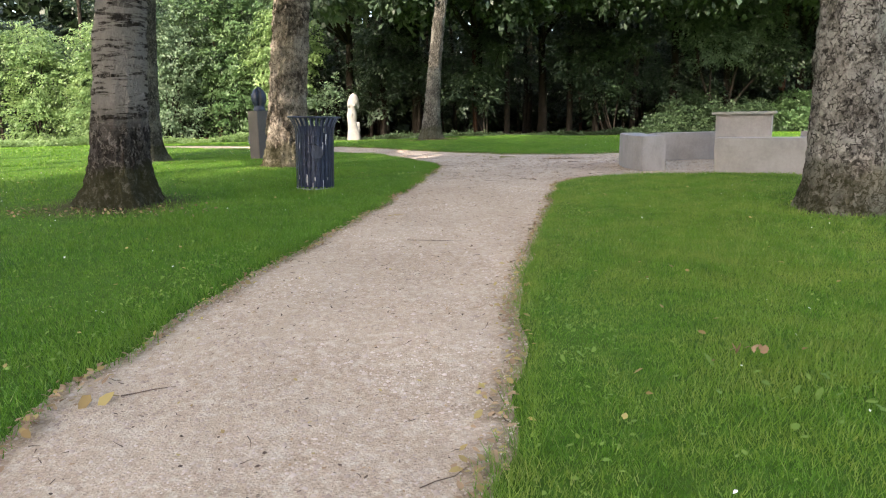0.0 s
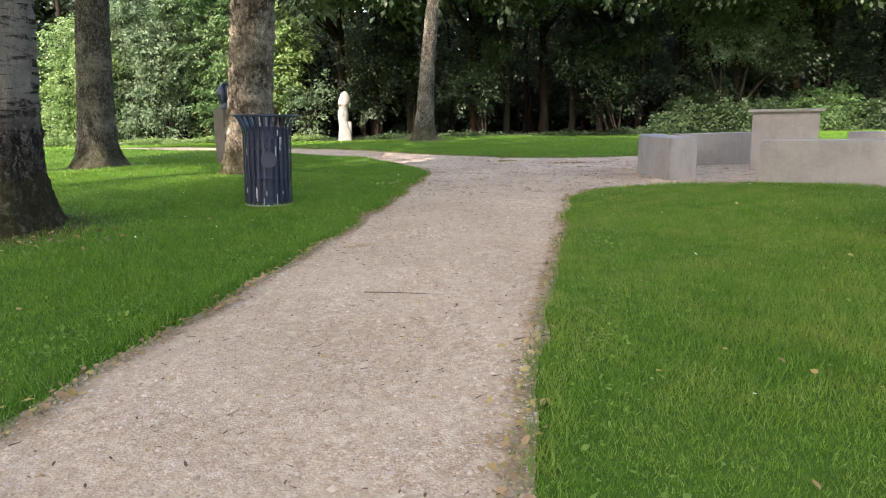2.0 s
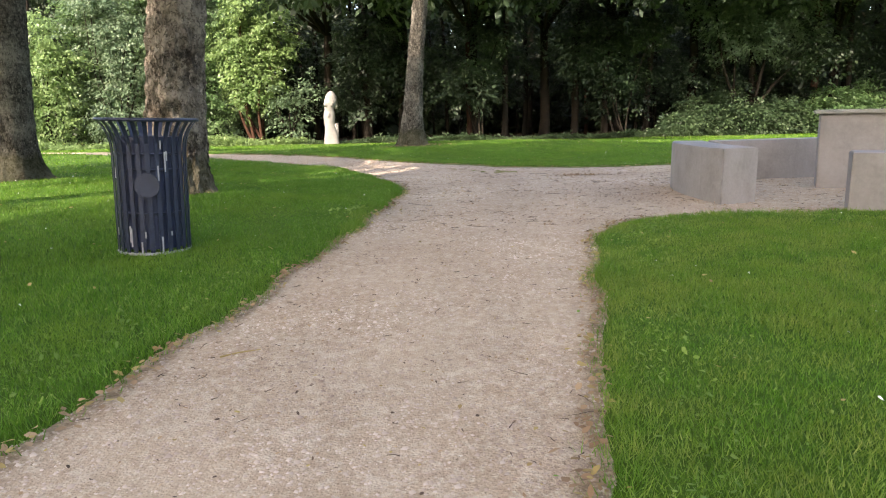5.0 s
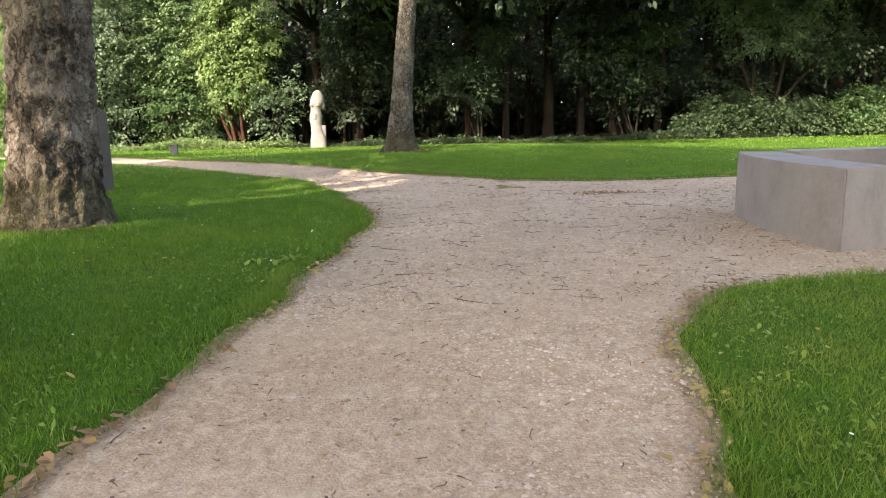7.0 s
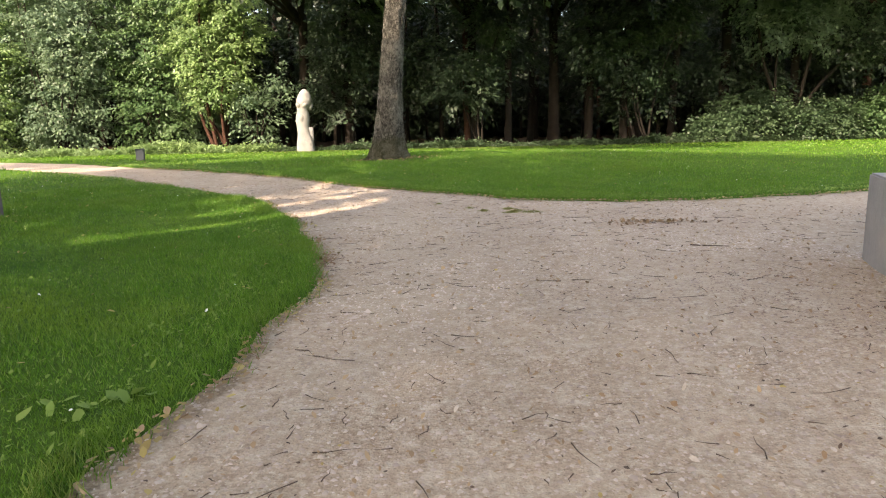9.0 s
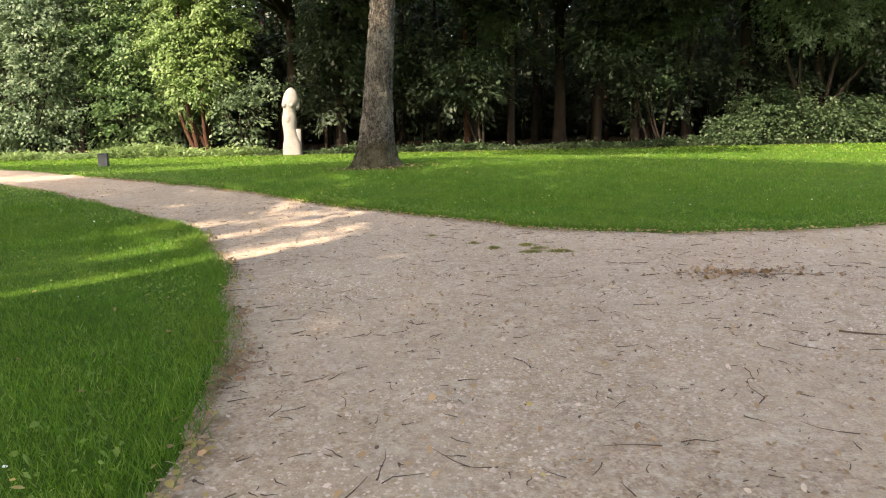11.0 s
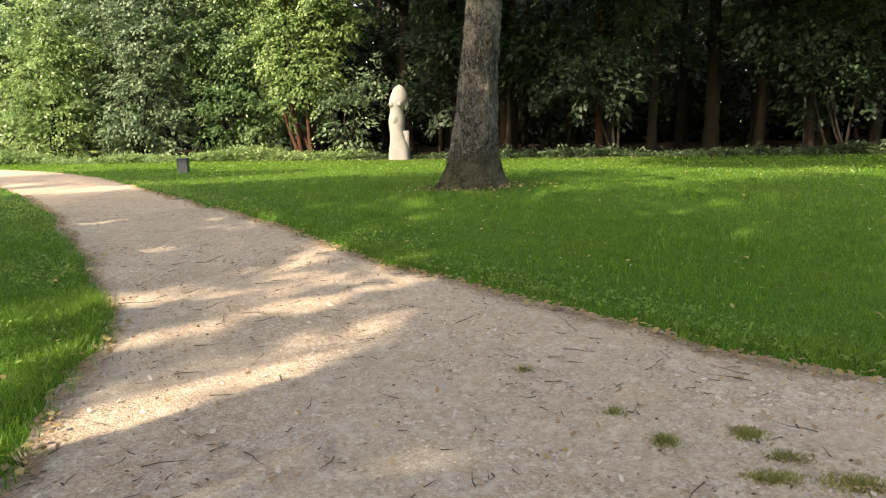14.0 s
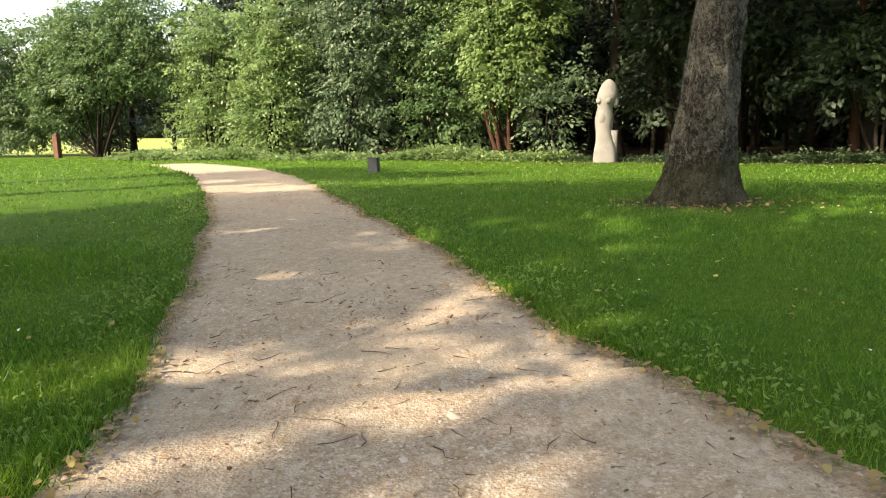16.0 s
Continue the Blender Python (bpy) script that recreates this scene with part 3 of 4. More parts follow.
def light_slit_tree(across, along):
    """Added, unseen slim-limbed tree of upright leafy columns; its slits let light streaks through."""
    g = np.random.default_rng(91)
    side, down = Vector((-SUN_AZ.y, SUN_AZ.x, 0)), -SUN_AZ
    at0 = side * across + down * along
    t = thing("park_tree", pose(at0.x, at0.y, lz(at0.x, at0.y)), "tall unseen tree of leaf columns, added to streak the light", "tree", "park trees")
    child("trunk", trunk_mesh("trunk", 0.35, 8.0, BARK_F, 0.3, (0, 0), 91, 20, 20, 0), t)
    blobs = []
    for c, h, rc, rh in ((-10.35, 10.5, 0.7, 5.0), (-12.35, 10.9, 0.3, 3.4), (-13.32, 10.9, 0.2, 2.6), (-14.9, 10.5, 0.95, 5.0), (-11.6, 12.7, 0.5, 1.6), (-11.05, 8.7, 0.38, 1.4),
                         (-12.9, 8.0, 0.5, 1.3), (-12.9, 14.0, 0.6, 1.6), (-13.75, 8.7, 0.5, 1.4), (-13.75, 14.2, 0.5, 1.9)):
        e = side * (c - across)
        blobs.append(((e.x, e.y, h), (rc, rc, rh)))
        child("limb", limb_mesh("limb", [((0, 0, 6.5), (e.x, e.y, h - rh * 0.3), 0.09, 0.04)], BARK_F), t)
    child("crown", crown_mesh("crown", g, blobs, 9.0, 0.2, LEAF_MID, per=22, spread=0.2), t)


light_slit_tree(-12.2, 2.8)


# ---- curved concrete benches round a stone table ----
def slab_block(name, pts, height, label):
    """An upright concrete block on a four-cornered plan."""
    cx, cy = sum(p[0] for p in pts) / len(pts), sum(p[1] for p in pts) / len(pts)
    bm = bmesh.new()
    lo = [bm.verts.new((p[0] - cx, p[1] - cy, -0.1)) for p in pts]
    hi = [bm.verts.new((p[0] - cx, p[1] - cy, height)) for p in pts]
    n = len(pts)
    for j in range(n):
        bm.faces.new((lo[j], lo[(j + 1) % n], hi[(j + 1) % n], hi[j]))
    bm.faces.new(hi)
    bm.faces.new(lo[::-1])
    bmesh.ops.recalc_face_normals(bm, faces=bm.faces)
    bmesh.ops.bevel(bm, geom=[e for e in bm.edges if e.calc_face_angle(0) > 0.5], offset=0.014, segments=2, affect="EDGES")
    t = thing(name, pose(cx, cy, lz(cx, cy)), label, "bench", "concrete benches round the table")
    part("block", bm, CONCRETE, t)
    return t


slab_block("concrete_bench", [(4.04, 13.81), (4.57, 14.01), (4.55, 14.7), (4.6, 15.5), (4.76, 16.4), (4.34, 16.55), (4.17, 16.1), (4.06, 15.6), (4.0, 15.0), (3.99, 14.4)], 0.69, "low grey concrete bench block with a curved outer face")
slab_block("concrete_bench", [(5.3, 17.0), (8.0, 17.4), (7.95, 17.85), (5.25, 17.45)], 0.67, "long low grey concrete bench wall behind the table")
slab_block("concrete_bench", [(5.15, 12.98), (6.77, 12.3), (7.0, 12.8), (5.4, 13.48)], 0.68, "low grey concrete bench block beside the grass")
slab_block("concrete_bench", [(8.5, 16.4), (9.3, 15.2), (9.7, 15.5), (8.9, 16.7)], 0.66, "low grey concrete bench block on gravel")


def stone_table(x, y):
    t = thing("stone_table", pose(x, y, lz(x, y), 0, 0, -27), "square concrete pedestal table with a flat stone slab", "table")
    bm = bmesh.new()
    bmesh.ops.create_cube(bm, size=1, matrix=Matrix.Translation((0, 0, 0.495)) @ Matrix.Diagonal((1.12, 0.95, 1.17, 1)))
    bmesh.ops.bevel(bm, geom=bm.edges[:], offset=0.015, segments=2, affect="EDGES")
    part("pedestal", bm, CONCRETE, t)
    bm = bmesh.new()
    bmesh.ops.create_cube(bm, size=1, matrix=Matrix.Translation((0, 0, 1.108)) @ Matrix.Diagonal((1.28, 1.13, 0.055, 1)))
    bmesh.ops.bevel(bm, geom=bm.edges[:], offset=0.012, segments=2, affect="EDGES")
    part("slab", bm, CAPSTONE, t, "thin weathered stone slab")


stone_table(6.82, 15.6)


# ---- litter bin ----
def litter_bin(x, y):
    t = thing("litter_bin", pose(x, y, lz(x, y), 0, 1.8, 12) @ Matrix.Diagonal((1.05, 1.05, 1.1, 1)), "dark blue-black slatted iron litter bin with flared rim", "litter bin")
    H = 1.08
    bm = bmesh.new()
    for z0, z1, r in ((0.07, H - 0.13, 0.255),):
        bmesh.ops.create_cone(bm, cap_ends=False, segments=40, radius1=r, radius2=r, depth=z1 - z0, matrix=Matrix.Translation((0, 0, (z0 + z1) / 2)))
        bmesh.ops.create_circle(bm, cap_ends=True, segments=40, radius=r, matrix=Matrix.Translation((0, 0, z0)))
    part("liner", bm, LINER, t, "dark plastic liner", True)
    prof = [(0.283, 0.03), (0.285, 0.3), (0.285, 0.6), (0.286, 0.82), (0.292, 0.9), (0.312, 0.97), (0.345, 1.03), (0.385, H)]
    bm = bmesh.new()
    for r0, z0 in prof:
        for s, dr in ((-0.5, 0), (0.5, 0), (0.5, 0.008), (-0.5, 0.008)):
            bm.verts.new((r0 + dr, s * 0.034, z0))
    bm.verts.ensure_lookup_table()
    v = bm.verts
    for k in range(len(prof) - 1):
        for j in range(4):
            bm.faces.new((v[4 * k + j], v[4 * k + (j + 1) % 4], v[4 * k + 4 + (j + 1) % 4], v[4 * k + 4 + j]))
    bm.faces.new((v[0], v[3], v[2], v[1]))
    bm.faces.new((v[-4], v[-3], v[-2], v[-1]))
    bmesh.ops.recalc_face_normals(bm, faces=bm.faces)
    me = bpy.data.meshes.new("slat")
    bm.to_mesh(me)
    bm.free()
    me.materials.append(IRON)
    for k in range(26):
        child("slat", me, t, m=pose(0, 0, 0, 0, 0, k * 360 / 26))

    def ring(name, r, z, tube, material, label=""):
        bm = bmesh.new()
        n, s = 56, 8
        vs = [[bm.verts.new(((r + tube * math.cos(b * 6.2832 / s)) * math.cos(a * 6.2832 / n), (r + tube * math.cos(b * 6.2832 / s)) * math.sin(a * 6.2832 / n), z + tube * math.sin(b * 6.2832 / s))) for b in range(s)] for a in range(n)]
        for a in range(n):
            for b in range(s):
                bm.faces.new((vs[a][b], vs[(a + 1) % n][b], vs[(a + 1) % n][(b + 1) % s], vs[a][(b + 1) % s]))
        part(name, bm, material, t, label, True)
    ring("rim", 0.395, H, 0.014, IRON, "round iron rim")
    for z in (0.36, 0.7, 0.82):
        ring("band", 0.28, z, 0.009, IRON)
    ring("base_ring", 0.285, 0.04, 0.013, WORN, "scuffed base ring")
    bm = bmesh.new()
    bmesh.ops.create_cone(bm, cap_ends=True, segments=32, radius1=0.095, radius2=0.095, depth=0.012, matrix=pose(0.02, -0.298, 0.58, 90, 0, 0))
    part("plaque", bm, plain("dull_plaque", (0.019, 0.026, 0.047), 0.6), t, "round dull metal plaque")
    g = np.random.default_rng(3)
    for k in range(12):
        a = -1.57 + g.uniform(-1.2, 1.2)
        hgt = g.uniform(0.03, 0.16)
        zz = g.choice([g.uniform(0.06, 0.25), g.uniform(0.5, 0.9)])
        bm = bmesh.new()
        bmesh.ops.create_cube(bm, size=1, matrix=pose(math.cos(a) * 0.294, math.sin(a) * 0.294, zz, 0, 0, math.degrees(a)) @ Matrix.Diagonal((0.003, 0.012, hgt, 1)))
        part("scuff", bm, WORN, t, "worn pale paint scuff")
    for k in range(3):
        bm = bmesh.new()
        bmesh.ops.create_cone(bm, cap_ends=True, segments=10, radius1=0.025, radius2=0.02, depth=0.12, matrix=pose(0.2 * math.cos(k * 2.1), 0.2 * math.sin(k * 2.1), 0.0))
        part("foot", bm, IRON, t)


litter_bin(-2.06, 11.42)


# ---- sculptures and posts ----
def lathe(sections, seg=40):
    """A closed smooth body from rings (z, rx, ry, dx, dy, exponent)."""
    bm = bmesh.new()
    rows = []
    for z, rx, ry, dx, dy, ex in sections:
        row = []
        for k in range(seg):
            a = k * 2 * math.pi / seg
            c, s = math.cos(a), math.sin(a)
            row.append(bm.verts.new((dx + math.copysign(abs(c) ** ex, c) * rx, dy + math.copysign(abs(s) ** ex, s) * ry, z)))
        rows.append(row)
    for p, q in zip(rows, rows[1:]):
        for k in range(seg):
            bm.faces.new((p[k], p[(k + 1) % seg], q[(k + 1) % seg], q[k]))
    bm.faces.new(rows[0][::-1])
    bm.faces.new(rows[-1])
    bmesh.ops.recalc_face_normals(bm, faces=bm.faces)
    return bm


def spline_sections(keys, n=46):
    keys = np.array(keys, float)
    t = np.linspace(0, 1, n) * keys[-1, 0]
    out = [t]
    for c in range(1, 6):
        v = np.interp(t, keys[:, 0], keys[:, c])
        for _ in range(2):
            v[1:-1] = (v[:-2] + 2 * v[1:-1] + v[2:]) / 4
        out.append(v)
    return np.stack(out, 1)


def statue(x, y):
    keys = [(0.0, 0.43, 0.38, 0.0, 0, 0.55), (0.5, 0.4, 0.36, 0.0, 0, 0.6), (0.6, 0.36, 0.34, -0.01, 0, 0.65), (0.85, 0.31, 0.28, -0.03, 0, 0.8), (1.2, 0.29, 0.27, -0.07, 0, 1),
            (1.5, 0.33, 0.29, -0.07, 0, 1), (1.72, 0.31, 0.26, -0.06, 0, 1), (1.98, 0.25, 0.23, -0.05, 0, 1), (2.2, 0.33, 0.29, 0.0, -0.02, 1), (2.36, 0.37, 0.31, 0.03, -0.02, 1),
            (2.55, 0.34, 0.27, 0.06, 0, 1), (2.74, 0.27, 0.23, 0.07, 0, 1), (2.88, 0.19, 0.17, 0.07, 0, 1), (2.96, 0.05, 0.05, 0.07, 0, 1)]
    bm = lathe(spline_sections(keys))
    bmesh.ops.create_cube(bm, size=1, matrix=Matrix.Translation((0.24, 0.1, 0.55)) @ Matrix.Diagonal((0.32, 0.48, 1.25, 1)))
    for sx, sy, sz, rad, st in ((-0.22, -0.17, 2.22, 0.13, 1.0), (0.08, -0.22, 2.22, 0.13, 1.0), (0.31, -0.02, 2.2, 0.12, 2.0), (-0.12, -0.14, 1.6, 0.18, 1.4)):
        bmesh.ops.create_icosphere(bm, subdivisions=3, radius=rad, matrix=Matrix.Translation((sx, sy, sz)) @ Matrix.Diagonal((1, 1, st, 1)))
    for f in bm.faces:
        f.smooth = True
    me = bpy.data.meshes.new("statue")
    bm.to_mesh(me)
    bm.free()
    me.materials.append(STATUE)
    ob = new("statue", me)
    ob.matrix_world = pose(x, y, lz(x, y) - 0.02, 0, 0, 8)
    tagged(ob, "tall pale limestone torso statue on the grass", "statue")


statue(-5.42, 44.6)


def bust(x, y):
    t = thing("bust_pedestal", pose(x, y, lz(x, y), 0, 0, 52), "tall dark grey-brown stone pedestal on the lawn", "pedestal")
    bm = bmesh.new()
    bmesh.ops.create_cube(bm, size=1, matrix=Matrix.Translation((0, 0, 0.64)) @ Matrix.Diagonal((0.52, 0.42, 1.48, 1)))
    bmesh.ops.bevel(bm, geom=bm.edges[:], offset=0.012, segments=2, affect="EDGES")
    part("shaft", bm, PLINTH, t)
    b = lathe(spline_sections([(0.0, 0.16, 0.14, 0, 0, 1), (0.06, 0.17, 0.15, 0, 0, 1), (0.13, 0.13, 0.13, 0, 0, 1), (0.2, 0.19, 0.18, 0, 0, 1.1), (0.36, 0.22, 0.2, 0, 0, 1.15), (0.5, 0.19, 0.17, 0, 0, 1.1), (0.6, 0.11, 0.1, 0, 0, 1), (0.66, 0.02, 0.02, 0, 0, 1)], 30), 36)
    for v in b.verts:
        if v.co.y < 0 and 0.14 < v.co.z < 0.6:
            v.co.y += 0.1 * math.exp(-((v.co.x + 0.03) / 0.035) ** 2)
    for f in b.faces:
        f.smooth = True
    me = bpy.data.meshes.new("bust")
    b.to_mesh(me)
    b.free()
    me.materials.append(BLUE)
    ob = new("bust", me)
    ob.matrix_world = pose(x, y, lz(x, y) + 1.379, 0, 0, 30)
    tagged(ob, "rounded cleft dark blue sculpture on a stone pedestal", "sculpture")


bust(-5.02, 19.78)


def low_post(x, y, name, h, w, material, label):
    t = thing(name, pose(x, y, lz(x, y), 0, 0, 15), label, "post")
    bm = bmesh.new()
    bmesh.ops.create_cube(bm, size=1, matrix=Matrix.Translation((0, 0, h / 2 - 0.05)) @ Matrix.Diagonal((w, w, h + 0.1, 1)))
    bmesh.ops.bevel(bm, geom=bm.edges[:], offset=0.012, segments=2, affect="EDGES")
    part("shaft", bm, material, t)
    bm = bmesh.new()
    bmesh.ops.create_cube(bm, size=1, matrix=Matrix.Translation((0, 0, h + 0.012)) @ Matrix.Diagonal((w + 0.02, w + 0.02, 0.025, 1)))
    bmesh.ops.bevel(bm, geom=bm.edges[:], offset=0.005, segments=1, affect="EDGES")
    part("cap", bm, material, t)


low_post(-9.6, 35.7, "sign_post", 0.42, 0.27, SLATE, "short square slate-grey stone marker post")
low_post(-28.7, 46.2, "fence_post", 2.0, 0.16, BARK_F, "dark wooden fence post beside the gap in the hedge")
low_post(-35.6, 44.3, "gate_post", 1.3, 0.3, WOOD_POST, "red-brown wooden post by the hedge")


# ---- shrubs at the edge of the wood ----
def shrub(name, x, y, blobs, leaf, size, label, seed, stems=5, density=4.0, per=32, bark=BARK_F, stem_r=0.06, spread=0.42, **kw):
    g = np.random.default_rng(seed)
    t = thing(name, pose(x, y, lz(x, y)), label, "shrub" if name == "shrub" else "tree", "woodland edge")
    for k in range(stems):
        c, r = blobs[k % len(blobs)]
        seg = ((g.uniform(-0.3, 0.3), g.uniform(-0.3, 0.3), -0.1), (c[0] + g.uniform(-0.6, 0.6) * r[0], c[1] + g.uniform(-0.5, 0.5) * r[1], c[2] + g.uniform(0, 0.5) * r[2]), stem_r, stem_r * 0.3)
        child("stem", limb_mesh("stem", [seg], bark), t)
    child("foliage", crown_mesh("foliage", g, blobs, density, size, leaf, per=per, floor=0.05, spread=spread, **kw), t)
    return t


# bright edge of the wood, partly by sun put into leaf colours
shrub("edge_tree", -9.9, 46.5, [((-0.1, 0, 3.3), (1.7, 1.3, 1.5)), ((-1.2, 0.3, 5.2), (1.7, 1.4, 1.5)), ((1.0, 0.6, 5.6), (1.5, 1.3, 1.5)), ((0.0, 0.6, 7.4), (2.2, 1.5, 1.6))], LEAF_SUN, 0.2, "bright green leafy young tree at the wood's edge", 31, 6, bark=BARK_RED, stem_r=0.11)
shrub("edge_tree", -13.5, 47.5, [((0, 0, 2.6), (2.6, 1.6, 2.4)), ((-1, 0.2, 5.4), (2.6, 1.7, 2.3)), ((1.2, 0.4, 8), (2.6, 1.8, 2.4)), ((-2, 0, 9.5), (2.6, 1.8, 2.2))], LEAF_MID, 0.18, "tall dense green tree at the wood's edge", 32, 6)
shrub("edge_tree", -17.8, 46.5, [((0, 0, 2.6), (2.4, 1.6, 2.4)), ((0.6, 0.2, 5.4), (2.5, 1.7, 2.2)), ((-0.4, 0.4, 8), (2.7, 1.8, 2.3))], LEAF_GREY, 0.17, "tall dense grey-green tree at the wood's edge", 33, 6)
shrub("edge_tree", -22.0, 46.0, [((0, 0, 2.0), (2.4, 1.6, 1.9)), ((0.4, 0.2, 4.4), (2.2, 1.6, 1.8)), ((0.1, 0.2, 6.2), (1.6, 1.4, 1.5))], LEAF_SUN, 0.17, "yellow-green leafy bush beside the path's end", 34, 7)
shrub("edge_tree", -26.4, 46.5, [((0, 0, 1.7), (2.5, 1.6, 1.7)), ((0.3, 0.2, 4.3), (2.6, 1.7, 2.0)), ((-0.3, 0.4, 6.4), (2.2, 1.7, 1.6))], LEAF_SUN, 0.17, "broad yellow-green bush beside the path's end", 35, 7)
shrub("edge_tree", -34.2, 46.0, [((0.5, 0, 4.9), (3.6, 2.2, 2.0)), ((3.6, 0.3, 5.2), (2.6, 1.8, 1.9)), ((3.4, 0.4, 7.2), (2.6, 1.8, 1.8)), ((-5.8, 0, 3.0), (2.8, 2, 2.7)), ((-5.5, 0.3, 6.0), (2.8, 2, 2.2)), ((-3.0, 0.2, 3.4), (2.4, 2, 2.4)), ((-2.6, 0.2, 4.6), (2.8, 2, 2.2)), ((0.6, 0.5, 6.6), (3.0, 2, 1.9)), ((-1.5, 0.5, 7.2), (2.6, 2, 1.7))], LEAF_MID, 0.18, "many-stemmed spreading shrub arching over dark shade", 36, 12, stem_r=0.08)
shrub("edge_tree", -43.0, 45.0, [((0, 0, 2.4), (3.4, 2.2, 2.4)), ((0.5, 0, 5.4), (3.0, 2.2, 2.2))], LEAF_GREY, 0.18, "dense grey-green bush at the lawn's edge", 37, 6)
shrub("edge_tree", -7.7, 45.5, [((0, 0, 1.5), (1.1, 0.8, 1.4)), ((-1.0, 0.3, 2.4), (0.9, 0.7, 0.9)), ((1.0, 0.8, 3.2), (1.0, 0.8, 1.0))], LEAF_GREY, 0.2, "sparse pale-leaved sapling behind the statue", 38, 5, 1.6)
shrub("edge_tree", -20.0, 48.0, [((0, 0, 2.2), (2.0, 1.4, 2.1)), ((0.3, 0.2, 5.0), (2.0, 1.5, 2.0)), ((0, 0.3, 7.6), (2.2, 1.6, 1.9))], LEAF_MID, 0.17, "dense green tree filling the wood's edge", 39, 5)
shrub("edge_tree", -24.2, 48.2, [((0, 0, 2.2), (2.0, 1.4, 2.1)), ((0.2, 0.2, 4.6), (2.0, 1.5, 1.8))], LEAF_MID, 0.17, "dense green bush filling the wood's edge", 40, 5)
shrub("edge_tree", -11.2, 48.6, [((0, 0, 2.4), (1.8, 1.2, 2.2)), ((0.2, 0.2, 5.6), (2.2, 1.5, 2.2)), ((0, 0.3, 8.6), (2.6, 1.7, 2.0))], LEAF_GREY, 0.18, "grey-green tree filling the wood's edge", 41, 5)
shrub("edge_tree", -44.5, 54.0, [((0, 0, 2.2), (3.6, 2, 2.2)), ((0.5, 0.2, 5.2), (3.6, 2, 2.2))], LEAF_SHADE, 0.24, "dense bush behind the spreading shrub, coloured dark for shade", 42, 5)
shrub("edge_tree", -30.8, 52.0, [((0.8, 0, 4.8), (2.4, 1.6, 1.8)), ((0.8, 0.2, 7.4), (2.6, 1.7, 1.8))], LEAF_SHADE, 0.2, "tree arching over the gap in the hedge, coloured dark for shade", 43, 4)
shrub("edge_tree", 18.2, 45.4, [((0, 0, 5.6), (2.6, 1.5, 1.5)), ((-1.4, 0.2, 7.6), (2.4, 1.6, 1.6)), ((1.8, 0.2, 7.4), (2.2, 1.6, 1.8)), ((3.4, 0.3, 5.0), (1.6, 1.2, 1.3))], LEAF_GREY, 0.17, "light green tree with boughs hanging over the brambles", 44, 4, stem_r=0.12)
shrub("edge_tree", 3.0, 45.8, [((0, 0, 4.2), (1.3, 1.0, 0.8)), ((0.9, 0.1, 5.4), (1.2, 1.0, 0.7)), ((-1.2, 0.1, 3.6), (0.9, 0.8, 0.5))], LEAF_BRAMBLE_DIM, 0.18, "slender sapling with light green boughs in the wood's edge", 45, 4, 2.6)
shrub("edge_tree", 11.2, 45.9, [((0, 0, 3.2), (1.4, 1.0, 0.9)), ((-1.6, 0.2, 4.8), (1.6, 1.1, 0.8)), ((1.2, 0.1, 5.8), (1.7, 1.2, 0.9))], LEAF_BRAMBLE_DIM, 0.18, "grey-green sapling with layered boughs in the wood's edge", 46, 4, 2.6)
for k, (bx, by, w, hh, lf) in enumerate([(16.2, 45.6, 2.2, 2.3, LEAF_BRAMBLE_DIM), (14.6, 45.2, 1.2, 1.3, LEAF_BRAMBLE_DIM), (19.6, 45.0, 2.3, 1.75, LEAF_BRAMBLE_DIM), (23.6, 45.2, 2.6, 2.4, LEAF_MID), (28.5, 44.6, 3.0, 2.2, LEAF_BRAMBLE_DIM)]):
    shrub("shrub", bx, by, [((0, 0, hh * 0.55), (w * 0.8, 1.3, hh * 0.6)), ((-w * 0.45, 0.1, hh * 0.45), (w * 0.5, 1.1, hh * 0.5)), ((w * 0.45, 0.2, hh * 0.6), (w * 0.5, 1.1, hh * 0.62))], lf, 0.16, "rounded bramble thicket at the lawn's edge", 60 + k, 4, 5.5)


# ---- the dark wood behind ----
def forest_tree(k, x, y, r, leaf, low, size, bark, row):
    g = np.random.default_rng(200 + k)
    t = thing("forest_tree", pose(x, y, lz(x, y)), "woodland tree with slender trunk and foliage darkened for shade", "tree", "trees of the wood")
    child("trunk", trunk_mesh("trunk", r, 12, bark, 0.25, (g.uniform(-0.03, 0.03), 0), k, 14, 20, 0), t)
    blobs = []
    for j in range(6):
        blobs.append(((g.uniform(-2, 2), g.uniform(-1.6, 1.6), low + j * 1.9 + g.uniform(0, 0.8)), (g.uniform(1.6, 2.6), g.uniform(1.4, 2.2), g.uniform(0.8, 1.3))))
    child("crown", crown_mesh("crown", g, blobs, 1.9 if row == 0 else 1.3, size, leaf, per=30 if row == 0 else 12, spread=0.55), t)


k = 0
for row, (yy, step, low) in enumerate([(47.6, 3.0, 2.1), (51.5, 3.4, 2.2), (57, 4.0, 1.8)]):
    xx = -40 + row * 1.3
    while xx < 40:
        lf = [LEAF_WOOD_SHADE, LEAF_SHADE, LEAF_WOOD_SHADE, LEAF_WOOD_SHADE][k % 4] if row == 0 else LEAF_SHADE
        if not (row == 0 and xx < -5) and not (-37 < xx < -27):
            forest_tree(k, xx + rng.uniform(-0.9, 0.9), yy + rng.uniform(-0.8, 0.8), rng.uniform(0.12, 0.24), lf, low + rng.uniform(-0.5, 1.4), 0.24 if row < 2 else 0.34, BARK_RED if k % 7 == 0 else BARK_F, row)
        k += 1
        xx += step
